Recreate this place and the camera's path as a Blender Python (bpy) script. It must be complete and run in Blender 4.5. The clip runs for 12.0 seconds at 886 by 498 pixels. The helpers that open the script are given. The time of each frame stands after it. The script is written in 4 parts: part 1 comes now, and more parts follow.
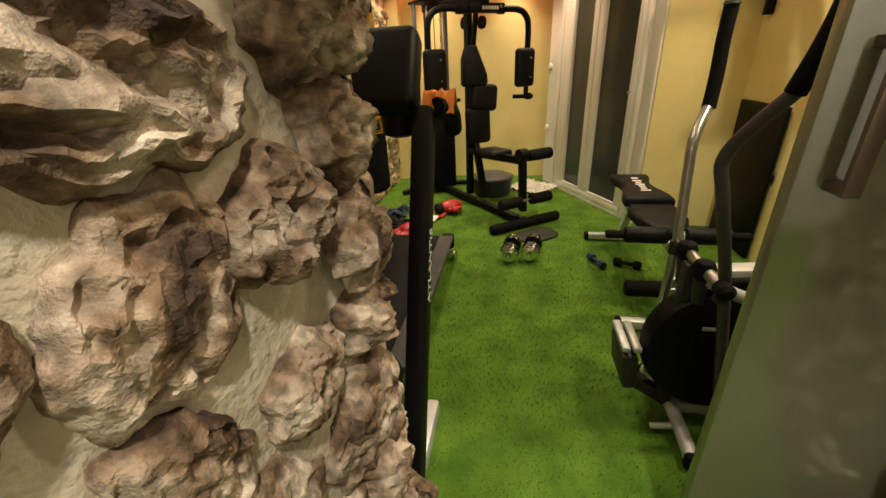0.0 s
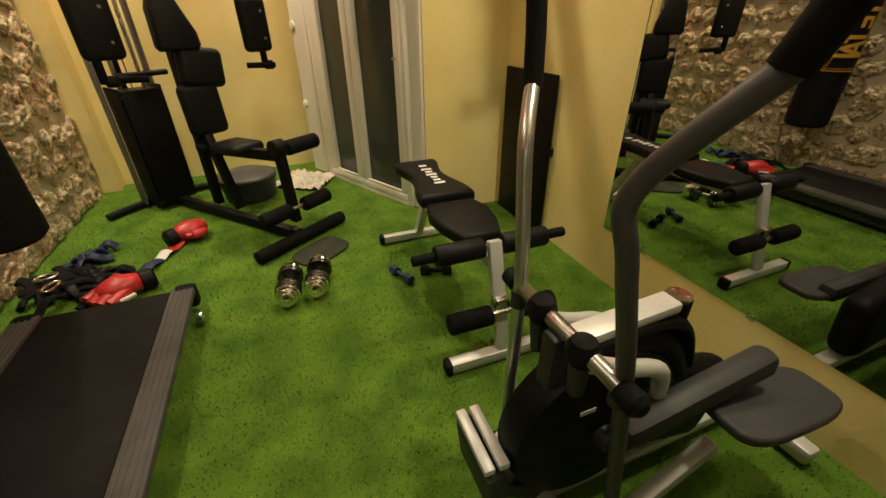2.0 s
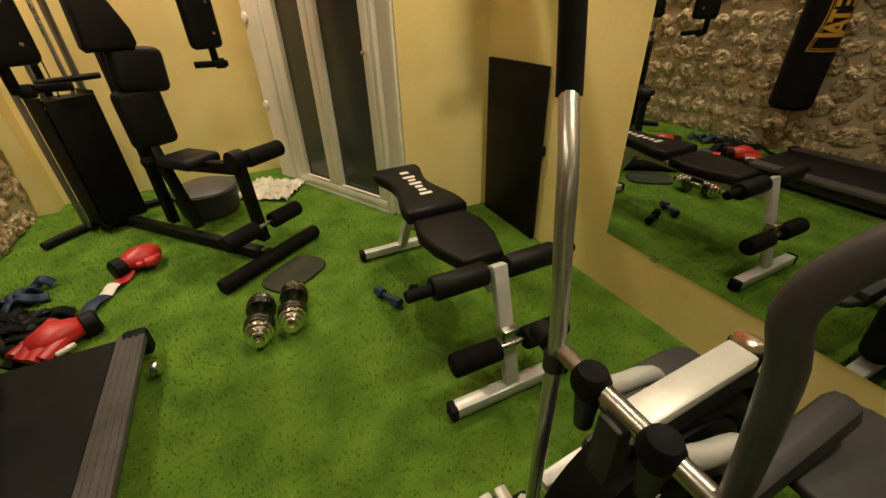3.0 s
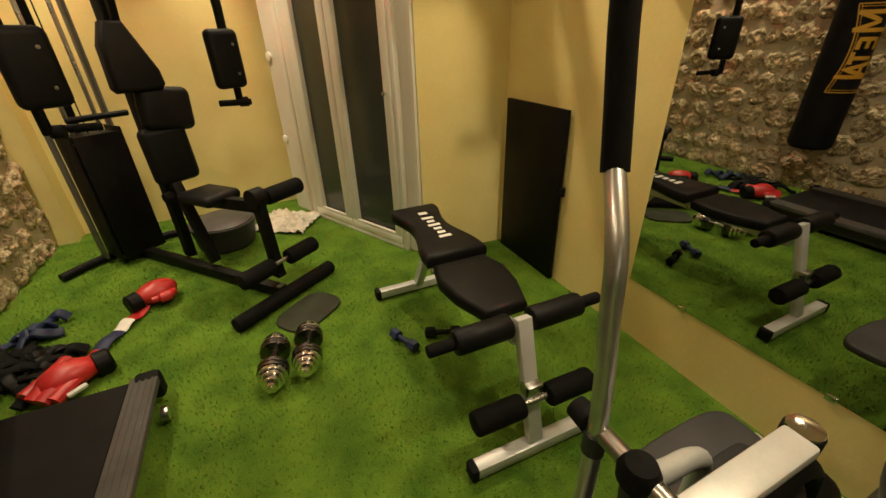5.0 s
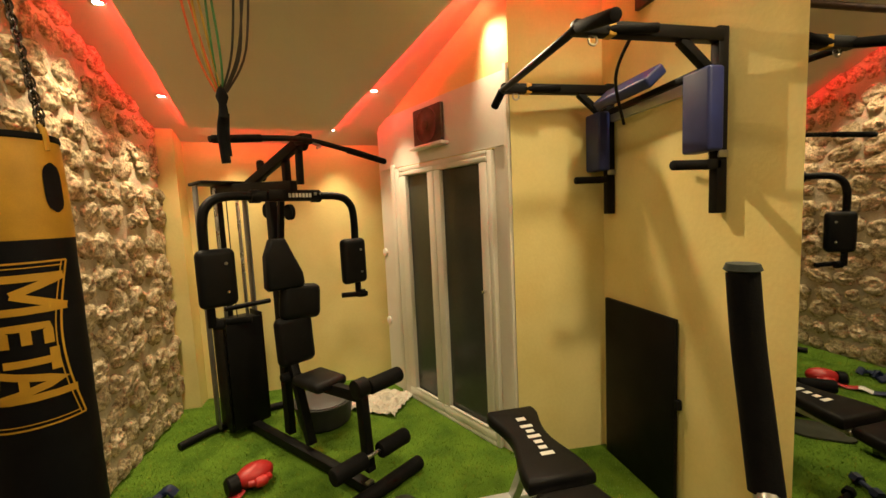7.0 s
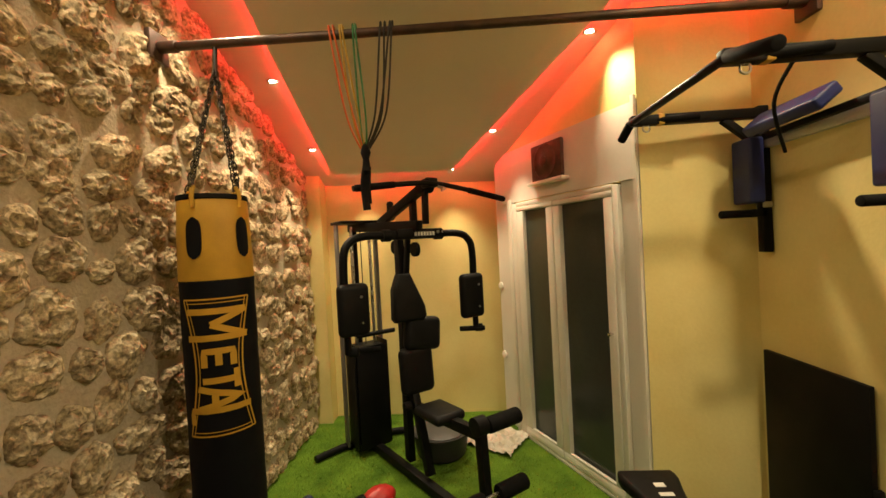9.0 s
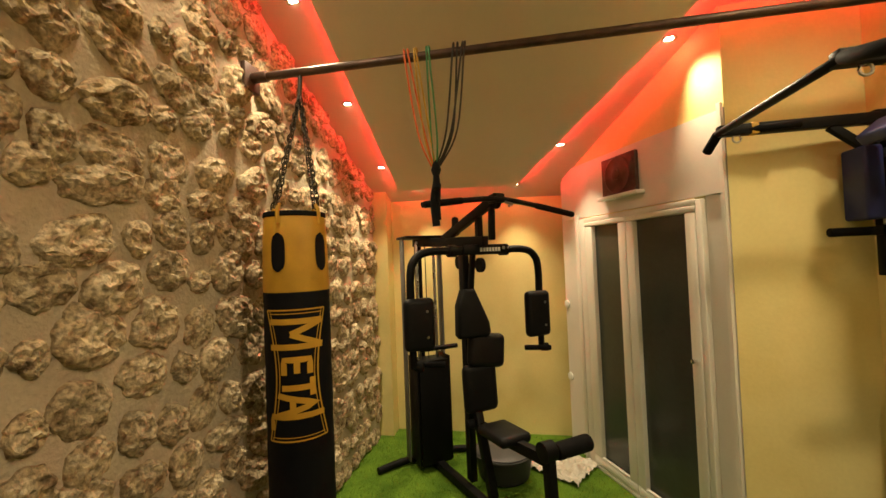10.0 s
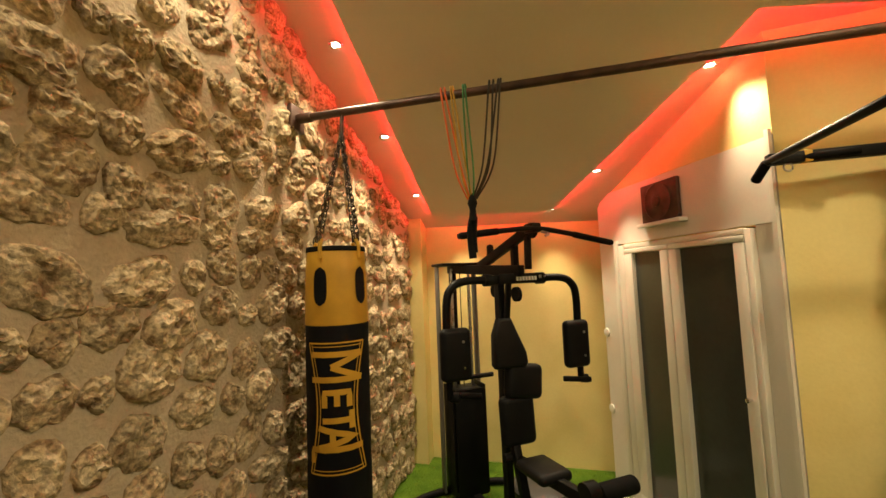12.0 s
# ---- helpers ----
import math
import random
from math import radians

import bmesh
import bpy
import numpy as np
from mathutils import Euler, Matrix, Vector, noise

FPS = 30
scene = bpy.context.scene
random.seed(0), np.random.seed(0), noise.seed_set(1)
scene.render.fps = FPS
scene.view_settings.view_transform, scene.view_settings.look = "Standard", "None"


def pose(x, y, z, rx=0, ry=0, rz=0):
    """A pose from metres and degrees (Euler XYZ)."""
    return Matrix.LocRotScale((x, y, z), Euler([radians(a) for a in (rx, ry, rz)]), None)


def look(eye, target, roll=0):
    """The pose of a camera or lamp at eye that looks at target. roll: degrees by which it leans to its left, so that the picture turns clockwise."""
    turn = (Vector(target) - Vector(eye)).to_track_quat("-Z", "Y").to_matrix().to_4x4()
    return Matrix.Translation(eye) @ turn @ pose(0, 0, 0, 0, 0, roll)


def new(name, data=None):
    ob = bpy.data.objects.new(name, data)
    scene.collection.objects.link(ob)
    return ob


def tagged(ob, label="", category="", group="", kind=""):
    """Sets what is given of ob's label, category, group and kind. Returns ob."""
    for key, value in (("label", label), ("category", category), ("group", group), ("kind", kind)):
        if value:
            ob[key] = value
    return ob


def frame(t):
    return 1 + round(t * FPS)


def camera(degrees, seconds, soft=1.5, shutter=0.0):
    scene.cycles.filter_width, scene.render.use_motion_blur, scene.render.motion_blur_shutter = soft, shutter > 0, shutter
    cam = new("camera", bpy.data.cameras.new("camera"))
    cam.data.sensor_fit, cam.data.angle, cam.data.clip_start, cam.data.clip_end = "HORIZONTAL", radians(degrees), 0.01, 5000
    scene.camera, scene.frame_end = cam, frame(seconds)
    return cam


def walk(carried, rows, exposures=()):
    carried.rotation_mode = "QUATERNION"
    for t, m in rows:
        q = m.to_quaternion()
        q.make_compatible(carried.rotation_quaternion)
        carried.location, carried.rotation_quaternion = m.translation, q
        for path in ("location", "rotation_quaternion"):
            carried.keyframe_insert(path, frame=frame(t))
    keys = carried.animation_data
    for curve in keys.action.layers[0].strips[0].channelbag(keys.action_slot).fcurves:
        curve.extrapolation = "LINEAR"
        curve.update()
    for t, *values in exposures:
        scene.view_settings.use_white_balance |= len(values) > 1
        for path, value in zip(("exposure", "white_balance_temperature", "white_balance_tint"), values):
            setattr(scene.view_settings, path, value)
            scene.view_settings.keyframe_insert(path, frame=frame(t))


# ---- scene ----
cam = camera(95.8, 12.0)
PATH = [
    (0, (0.223, 0.465, 1.322), (-0.104, 2.246, 0.473), -2.8),
    (0.5, (0.329, 0.694, 1.247), (0.343, 2.418, 0.233), -1.5),
    (1, (0.398, 0.895, 1.218), (0.629, 2.553, 0.124), 0.1),
    (1.5, (0.391, 1.06, 1.226), (0.84, 2.684, 0.149), 0.4),
    (2, (0.357, 1.245, 1.274), (0.986, 2.854, 0.268), -0.6),
    (2.5, (0.358, 1.371, 1.286), (1.048, 2.965, 0.294), -1.7),
    (3, (0.395, 1.514, 1.272), (1.124, 3.053, 0.223), -1.9),
    (3.2, (0.408, 1.54, 1.262), (1.153, 3.043, 0.175), -1.9),
    (4.8, (0.398, 1.596, 1.299), (1.126, 3.151, 0.273), -1.6),
    (5, (0.384, 1.598, 1.334), (1.103, 3.208, 0.39), -1.6),
    (5.5, (0.383, 1.605, 1.4), (1.069, 3.351, 0.708), -1.8),
    (6, (0.372, 1.614, 1.469), (1.015, 3.449, 1.0), -2.0),
    (6.5, (0.358, 1.61, 1.525), (0.916, 3.507, 1.226), -2.4),
    (7, (0.331, 1.615, 1.561), (0.758, 3.56, 1.373), -2.7),
    (7.5, (0.312, 1.623, 1.589), (0.589, 3.6, 1.467), -2.9),
    (7.7, (0.299, 1.622, 1.598), (0.525, 3.606, 1.492), -3.1),
    (9.3, (0.248, 1.599, 1.64), (0.066, 3.591, 1.631), -2.7),
    (9.5, (0.234, 1.605, 1.641), (-0.008, 3.59, 1.651), -2.4),
    (10, (0.202, 1.603, 1.652), (-0.17, 3.568, 1.701), -2.3),
    (10.5, (0.182, 1.59, 1.682), (-0.276, 3.534, 1.779), -2.3),
    (11, (0.174, 1.575, 1.731), (-0.328, 3.506, 1.875), -2.4),
    (11.5, (0.168, 1.578, 1.748), (-0.346, 3.505, 1.911), -2.4),
    (12, (0.183, 1.583, 1.726), (-0.338, 3.508, 1.871), -2.3),
]
walk(cam, [(t, look(eye, target, roll)) for t, eye, target, roll in PATH],
     exposures=[(0, 0.05, 5750, 8), (0.5, 0.15, 5750, 8), (1.5, -0.04, 5780, 8), (3.2, -0.06, 5800, 8), (5.0, -0.12, 6100, 9), (6.5, -0.02, 6400, 10), (7.5, -0.18, 6400, 10), (9.5, -0.22, 6350, 10), (12.0, -0.18, 6350, 10)])

# ---- light ----
world = bpy.data.worlds.new("world")
world.use_nodes = True
scene.world = world
world.node_tree.nodes["Background"].inputs[0].default_value = (0.004, 0.0035, 0.003, 1)
world.node_tree.nodes["Background"].inputs[1].default_value = 1.0
WARM = (1.0, 0.81, 0.51)
# the second row is added fill, out of view: four front lamps, one lobby lamp
SPOTS = [(-0.944, 3.567), (-0.944, 4.245), (-0.943, 4.91), (-0.70, 5.217), (0.196, 5.22), (0.548, 4.767), (1.072, 4.005),
         (-0.94, 2.75), (-0.94, 1.6), (1.745, 2.75), (1.745, 1.7), (0.65, -0.25)]
POWER = [90, 88, 64, 58, 58, 70, 115, 44, 32, 66, 140, 270]
for i, (sx, sy) in enumerate(SPOTS):
    lamp = bpy.data.lights.new("spot_lamp", "SPOT")
    lamp.energy, lamp.color, lamp.shadow_soft_size = POWER[i], (WARM if sy > 0 else (1.0, 0.90, 0.70)), (0.025 if i < 7 else 0.09)
    lamp.spot_size, lamp.spot_blend = (radians(90 if i == 6 else 86 if i in (3, 4, 5) else 94), 1.0) if i < 7 else (radians(158 if i in (7, 8, 11) else 146), 0.6)
    eye = (sx, sy, 2.35 + 0.46 * (5.25 - max(sy, 3.0)) - 0.03 * (sx + 1.1) - 0.09)
    aim = (1.3, 2.8, 0.6) if i == 6 else (0.85 * sx if i < 3 else 0.6 * sx + 0.1, sy - 0.25, 0)
    new("spot_lamp", lamp).matrix_world = look(eye, aim)


# ---- materials ----
def material(name, color, rough=0.6, metal=0.0, vary=0.12, scale=6.0, fine=90.0, bump=0.15, dist=0.004, color2=None, spec=0.5):
    """A surface with two scales of variation in colour and relief."""
    m = bpy.data.materials.new(name)
    m.use_nodes = True
    nt, b = m.node_tree, m.node_tree.nodes["Principled BSDF"]
    co = nt.nodes.new("ShaderNodeTexCoord")
    n1, n2 = nt.nodes.new("ShaderNodeTexNoise"), nt.nodes.new("ShaderNodeTexNoise")
    for n, s, d in ((n1, scale, 6), (n2, fine, 4)):
        n.inputs["Scale"].default_value, n.inputs["Detail"].default_value = s, d
        nt.links.new(co.outputs["Object"], n.inputs["Vector"])
    mix = nt.nodes.new("ShaderNodeMix")
    mix.data_type = "RGBA"
    ramp = nt.nodes.new("ShaderNodeValToRGB")
    ramp.color_ramp.elements[0].position, ramp.color_ramp.elements[1].position = 0.35, 0.68
    nt.links.new(n1.outputs["Fac"], ramp.inputs["Fac"])
    nt.links.new(ramp.outputs["Color"], mix.inputs["Factor"])
    c2 = color2 or tuple(min(1, c * (1 - 2 * vary)) for c in color)
    mix.inputs["A"].default_value, mix.inputs["B"].default_value = (*color, 1), (*c2, 1)
    hsv = nt.nodes.new("ShaderNodeHueSaturation")
    mr = nt.nodes.new("ShaderNodeMapRange")
    mr.inputs["To Min"].default_value, mr.inputs["To Max"].default_value = 1 - vary, 1 + vary
    nt.links.new(n2.outputs["Fac"], mr.inputs["Value"])
    nt.links.new(mr.outputs["Result"], hsv.inputs["Value"])
    nt.links.new(mix.outputs["Result"], hsv.inputs["Color"])
    nt.links.new(hsv.outputs["Color"], b.inputs["Base Color"])
    rr = nt.nodes.new("ShaderNodeMapRange")
    rr.inputs["To Min"].default_value, rr.inputs["To Max"].default_value = max(0.03, rough - 0.1), min(1, rough + 0.1)
    nt.links.new(n1.outputs["Fac"], rr.inputs["Value"])
    nt.links.new(rr.outputs["Result"], b.inputs["Roughness"])
    b.inputs["Metallic"].default_value = metal
    b.inputs["Specular IOR Level"].default_value = spec
    if bump:
        bp = nt.nodes.new("ShaderNodeBump")
        bp.inputs["Strength"].default_value, bp.inputs["Distance"].default_value = bump, dist
        nt.links.new(n2.outputs["Fac"], bp.inputs["Height"])
        nt.links.new(bp.outputs["Normal"], b.inputs["Normal"])
    return m


def glow(name, color, strength):
    m = bpy.data.materials.new(name)
    m.use_nodes = True
    b = m.node_tree.nodes["Principled BSDF"]
    b.inputs["Base Color"].default_value = (*color, 1)
    b.inputs["Emission Color"].default_value = (*color, 1)
    b.inputs["Emission Strength"].default_value = strength
    return m


def stone_material(name, tones, sizes):
    """Pitted limestone: cream, ochre and rust blotches that differ from stone to stone, with shade painted into the
    pits.
    """
    m = bpy.data.materials.new(name)
    m.use_nodes = True
    nt, b = m.node_tree, m.node_tree.nodes["Principled BSDF"]
    geo, info = nt.nodes.new("ShaderNodeNewGeometry"), nt.nodes.new("ShaderNodeObjectInfo")
    add = nt.nodes.new("ShaderNodeVectorMath")
    nt.links.new(geo.outputs["Position"], add.inputs[0])
    nt.links.new(info.outputs["Random"], add.inputs[1])
    n1, n2, n3 = (nt.nodes.new("ShaderNodeTexNoise") for _ in range(3))
    for n, s, d in ((n1, sizes[0], 4), (n2, sizes[1], 5), (n3, 330, 3)):
        n.inputs["Scale"].default_value, n.inputs["Detail"].default_value = s, d
        nt.links.new(add.outputs[0], n.inputs["Vector"])
    ramp = nt.nodes.new("ShaderNodeValToRGB")
    e = ramp.color_ramp.elements
    e[0].position, e[0].color = 0.34, (*tones[0], 1)
    e[1].position, e[1].color = 0.72, (*tones[2], 1)
    mid = e.new(0.45)
    mid.color = (*tones[1], 1)
    nt.links.new(n1.outputs["Fac"], ramp.inputs["Fac"])
    # shade of the pits put into the colour, from the noise that shapes them
    pit_shade = nt.nodes.new("ShaderNodeMapRange")
    pit_shade.inputs["From Min"].default_value, pit_shade.inputs["From Max"].default_value = 0.38, 0.6
    pit_shade.inputs["To Min"].default_value, pit_shade.inputs["To Max"].default_value = 0.55, 1.1
    nt.links.new(n2.outputs["Fac"], pit_shade.inputs["Value"])
    hsv = nt.nodes.new("ShaderNodeHueSaturation")
    nt.links.new(ramp.outputs["Color"], hsv.inputs["Color"])
    mul = nt.nodes.new("ShaderNodeMath")
    mul.operation = "MULTIPLY"
    tone = nt.nodes.new("ShaderNodeMapRange")
    tone.inputs["To Min"].default_value, tone.inputs["To Max"].default_value = 0.84, 1.12
    nt.links.new(info.outputs["Random"], tone.inputs["Value"])
    nt.links.new(pit_shade.outputs["Result"], mul.inputs[0])
    nt.links.new(tone.outputs["Result"], mul.inputs[1])
    nt.links.new(mul.outputs[0], hsv.inputs["Value"])
    nt.links.new(hsv.outputs["Color"], b.inputs["Base Color"])
    b.inputs["Roughness"].default_value = 0.88
    b.inputs["Specular IOR Level"].default_value = 0.25
    h = nt.nodes.new("ShaderNodeMath")
    h.operation = "MULTIPLY_ADD"
    h.inputs[1].default_value = 0.22
    nt.links.new(n3.outputs["Fac"], h.inputs[0])
    nt.links.new(n2.outputs["Fac"], h.inputs[2])
    bp = nt.nodes.new("ShaderNodeBump")
    bp.inputs["Strength"].default_value, bp.inputs["Distance"].default_value = 0.8, 0.012
    nt.links.new(h.outputs[0], bp.inputs["Height"])
    nt.links.new(bp.outputs["Normal"], b.inputs["Normal"])
    return m


def plain(name, color, rough, metal=0.0):
    m = bpy.data.materials.new(name)
    m.use_nodes = True
    b = m.node_tree.nodes["Principled BSDF"]
    b.inputs["Base Color"].default_value = (*color, 1)
    b.inputs["Roughness"].default_value, b.inputs["Metallic"].default_value = rough, metal
    return m


STONE = stone_material("rough_limestone", ((0.27, 0.18, 0.10), (0.49, 0.375, 0.225), (0.68, 0.56, 0.38)), (17, 62))
BROWNSTONE = stone_material("blotched_brown_limestone", ((0.07, 0.042, 0.028), (0.23, 0.145, 0.085), (0.74, 0.60, 0.46)), (11, 48))
MORTAR = material("grey_mortar", (0.55, 0.465, 0.345), 0.92, vary=0.16, scale=5, fine=60, bump=0.6, dist=0.012, color2=(0.46, 0.38, 0.275), spec=0.2)
YELLOW = material("yellow_wall_paint", (0.82, 0.70, 0.31), 0.75, vary=0.05, scale=2.2, fine=55, bump=0.25, dist=0.004, color2=(0.75, 0.61, 0.24), spec=0.3)
WHITE = material("white_paint", (0.74, 0.70, 0.62), 0.5, vary=0.04, scale=3, fine=70, bump=0.12, dist=0.002)
PVC = material("white_pvc", (0.76, 0.72, 0.63), 0.35, vary=0.04, scale=4, fine=60, bump=0.05, dist=0.001)
CEILING = material("ceiling_paint", (0.72, 0.64, 0.51), 0.8, vary=0.03, scale=1.2, fine=60, bump=0.06, dist=0.002, spec=0.2)
BLADE = bpy.data.materials.new("turf_blades")
BLADE.use_nodes = True
_nt, _b = BLADE.node_tree, BLADE.node_tree.nodes["Principled BSDF"]
_geo, _ramp = _nt.nodes.new("ShaderNodeNewGeometry"), _nt.nodes.new("ShaderNodeValToRGB")
_ramp.color_ramp.elements[0].color, _ramp.color_ramp.elements[1].color = (0.075, 0.15, 0.011, 1), (0.18, 0.29, 0.034, 1)
_nt.links.new(_geo.outputs["Random Per Island"], _ramp.inputs["Fac"])
_nt.links.new(_ramp.outputs["Color"], _b.inputs["Base Color"])
_b.inputs["Roughness"].default_value, _b.inputs["Specular IOR Level"].default_value = 0.6, 0.3
TURF = material("turf_backing", (0.115, 0.205, 0.018), 0.9, vary=0.2, scale=5.5, fine=150, bump=0.55, dist=0.008, color2=(0.055, 0.115, 0.010), spec=0.1)
BLACK = material("black_powder_coat", (0.005, 0.0045, 0.0045), 0.5, vary=0.15, scale=8, fine=160, bump=0.08, dist=0.001, spec=0.15)
VINYL = material("black_vinyl", (0.008, 0.0075, 0.0075), 0.5, vary=0.15, scale=10, fine=240, bump=0.25, dist=0.001, spec=0.15)
FOAM = material("black_foam", (0.005, 0.0045, 0.0045), 0.8, vary=0.2, scale=14, fine=220, bump=0.4, dist=0.002, spec=0.15)
RUBBERGREY = material("worn_grey_rubber", (0.042, 0.045, 0.030), 0.85, vary=0.15, scale=9, fine=160, bump=0.3, dist=0.002, spec=0.2)
RUBBER = material("black_rubber", (0.007, 0.007, 0.007), 0.75, vary=0.2, scale=10, fine=200, bump=0.3, dist=0.002, spec=0.15)
BELT = material("treadmill_belt", (0.010, 0.0095, 0.010), 0.7, vary=0.18, scale=5, fine=320, bump=0.35, dist=0.001, spec=0.15)
GREY = material("grey_plastic", (0.055, 0.051, 0.053), 0.45, vary=0.1, scale=9, fine=120, bump=0.1, dist=0.001)
RAIL = material("grey_ribbed_plastic", (0.085, 0.078, 0.076), 0.55, vary=0.15, scale=9, fine=140, bump=0.15, dist=0.001, spec=0.3)
DARKGREY = material("dark_grey_plastic", (0.022, 0.021, 0.022), 0.55, vary=0.1, scale=9, fine=120, bump=0.1, dist=0.001)
SILVER = material("silver_paint", (0.62, 0.62, 0.61), 0.38, metal=0.25, vary=0.08, scale=9, fine=140, bump=0.05, dist=0.001)
STEEL = material("brushed_steel", (0.5, 0.49, 0.47), 0.28, metal=1.0, vary=0.08, scale=14, fine=160, bump=0.05, dist=0.001)
CHROME = plain("chrome", (0.75, 0.74, 0.72), 0.10, 1.0)
MIRROR = plain("mirror_silver", (0.66, 0.66, 0.64), 0.015, 1.0)
PANE = material("dark_glass", (0.055, 0.06, 0.05), 0.16, vary=0.1, scale=2, fine=30, bump=0.0)
LEAF = material("smoked_glass_door", (0.18, 0.175, 0.105), 0.10, vary=0.04, scale=2, fine=60, bump=0.02, dist=0.001)
LEAF.node_tree.nodes["Principled BSDF"].inputs["IOR"].default_value = 2.4
TUBE = material("satin_steel_tube", (0.55, 0.54, 0.52), 0.3, metal=0.85, vary=0.1, scale=9, fine=140, bump=0.05, dist=0.001)
PLATE = material("dark_foot_plate", (0.035, 0.033, 0.036), 0.6, vary=0.1, scale=9, fine=160, bump=0.15, dist=0.001)
IRON = material("dark_chrome", (0.16, 0.155, 0.15), 0.25, metal=1.0, vary=0.1, scale=12, fine=140, bump=0.05, dist=0.001)
RED = material("red_leather", (0.50, 0.022, 0.022), 0.4, vary=0.15, scale=9, fine=130, bump=0.2, dist=0.002)
DULL = material("dull_grey_steel", (0.17, 0.165, 0.155), 0.5, metal=0.3, vary=0.1, scale=9, fine=120, bump=0.05, dist=0.001)
BLUE = material("blue_vinyl", (0.012, 0.022, 0.13), 0.5, vary=0.15, scale=9, fine=160, bump=0.2, dist=0.001)
NAVY = material("blue_rubber", (0.010, 0.020, 0.075), 0.6, vary=0.15, scale=9, fine=160, bump=0.2, dist=0.001)
GOLD = material("yellow_canvas", (0.60, 0.33, 0.025), 0.55, vary=0.1, scale=8, fine=200, bump=0.2, dist=0.001)
CANVAS = material("black_canvas", (0.006, 0.006, 0.008), 0.65, vary=0.2, scale=6, fine=220, bump=0.3, dist=0.001, spec=0.15)
ORANGE = material("orange_cloth", (0.75, 0.22, 0.02), 0.8, vary=0.15, scale=12, fine=200, bump=0.4, dist=0.003)
BROWN = material("rusty_brown_steel", (0.09, 0.045, 0.028), 0.5, metal=0.3, vary=0.25, scale=12, fine=140, bump=0.25, dist=0.002)
BRONZE = material("dull_bronze", (0.20, 0.15, 0.11), 0.4, metal=0.6, vary=0.1, scale=9, fine=120, bump=0.05, dist=0.001)
PRINT = plain("white_print", (0.7, 0.68, 0.64), 0.6)
GREENCAP = material("green_foam", (0.02, 0.03, 0.022), 0.6, vary=0.1, scale=12, fine=160)
PLASTIC = material("crumpled_plastic", (0.62, 0.58, 0.50), 0.3, vary=0.15, scale=14, fine=60, bump=0.5, dist=0.006, color2=(0.40, 0.36, 0.28))
LED = glow("red_led", (1.0, 0.026, 0.034), 80)
LENS = glow("lamp_lens", WARM, 35)
SWITCH = material("switch_plastic", (0.8, 0.76, 0.68), 0.35, vary=0.03)


# ---- helpers for shapes ----
def mesh_of(bm, name, mat, smooth=True):
    me = bpy.data.meshes.new(name)
    bmesh.ops.recalc_face_normals(bm, faces=bm.faces)
    bm.to_mesh(me)
    bm.free()
    if smooth:
        for p in me.polygons:
            p.use_smooth = True
        me.set_sharp_from_angle(angle=radians(35))
    me.materials.append(mat)
    return me


def part(name, bm, mat, parent, label="", smooth=True):
    ob = new(name, mesh_of(bm, name, mat, smooth))
    ob.parent = parent
    return tagged(ob, label)


def thing(name, m, label, category, group="", kind=""):
    ob = new(name)
    ob.empty_display_size = 0.1
    ob.matrix_world = m
    return tagged(ob, label, category, group, kind)


def solo(name, bm, mat, label, category="", group="", kind="", m=None, smooth=True):
    ob = new(name, mesh_of(bm, name, mat, smooth))
    if m is not None:
        ob.matrix_world = m
    return tagged(ob, label, category, group, kind)


def box(c, s, bevel=0.006, rot=(0, 0, 0), seg=2, bm=None):
    """A block of size s round c, with rounded edges."""
    out = bm or bmesh.new()
    tmp = bmesh.new()
    bmesh.ops.create_cube(tmp, size=1)
    bmesh.ops.scale(tmp, vec=s, verts=tmp.verts)
    if bevel:
        bmesh.ops.bevel(tmp, geom=tmp.edges[:], offset=min(bevel, min(s) * 0.48), segments=seg, affect="EDGES", profile=0.5)
    bmesh.ops.transform(tmp, matrix=pose(*c, *rot), verts=tmp.verts)
    merge(out, tmp)
    return out


def merge(out, tmp):
    keep = {v: out.verts.new(v.co) for v in tmp.verts}
    for f in tmp.faces:
        out.faces.new([keep[v] for v in f.verts])
    tmp.free()
    return out


def smooth_path(pts, steps=6):
    """A rounded curve through the points."""
    p = [Vector(q) for q in pts]
    if len(p) < 3:
        return p
    out = []
    for i in range(len(p) - 1):
        a, b, c, d = p[max(i - 1, 0)], p[i], p[i + 1], p[min(i + 2, len(p) - 1)]
        for k in range(steps):
            t = k / steps
            out.append(0.5 * (2 * b + (c - a) * t + (2 * a - 5 * b + 4 * c - d) * t * t + (3 * b - a - 3 * c + d) * t ** 3))
    return out + [p[-1]]


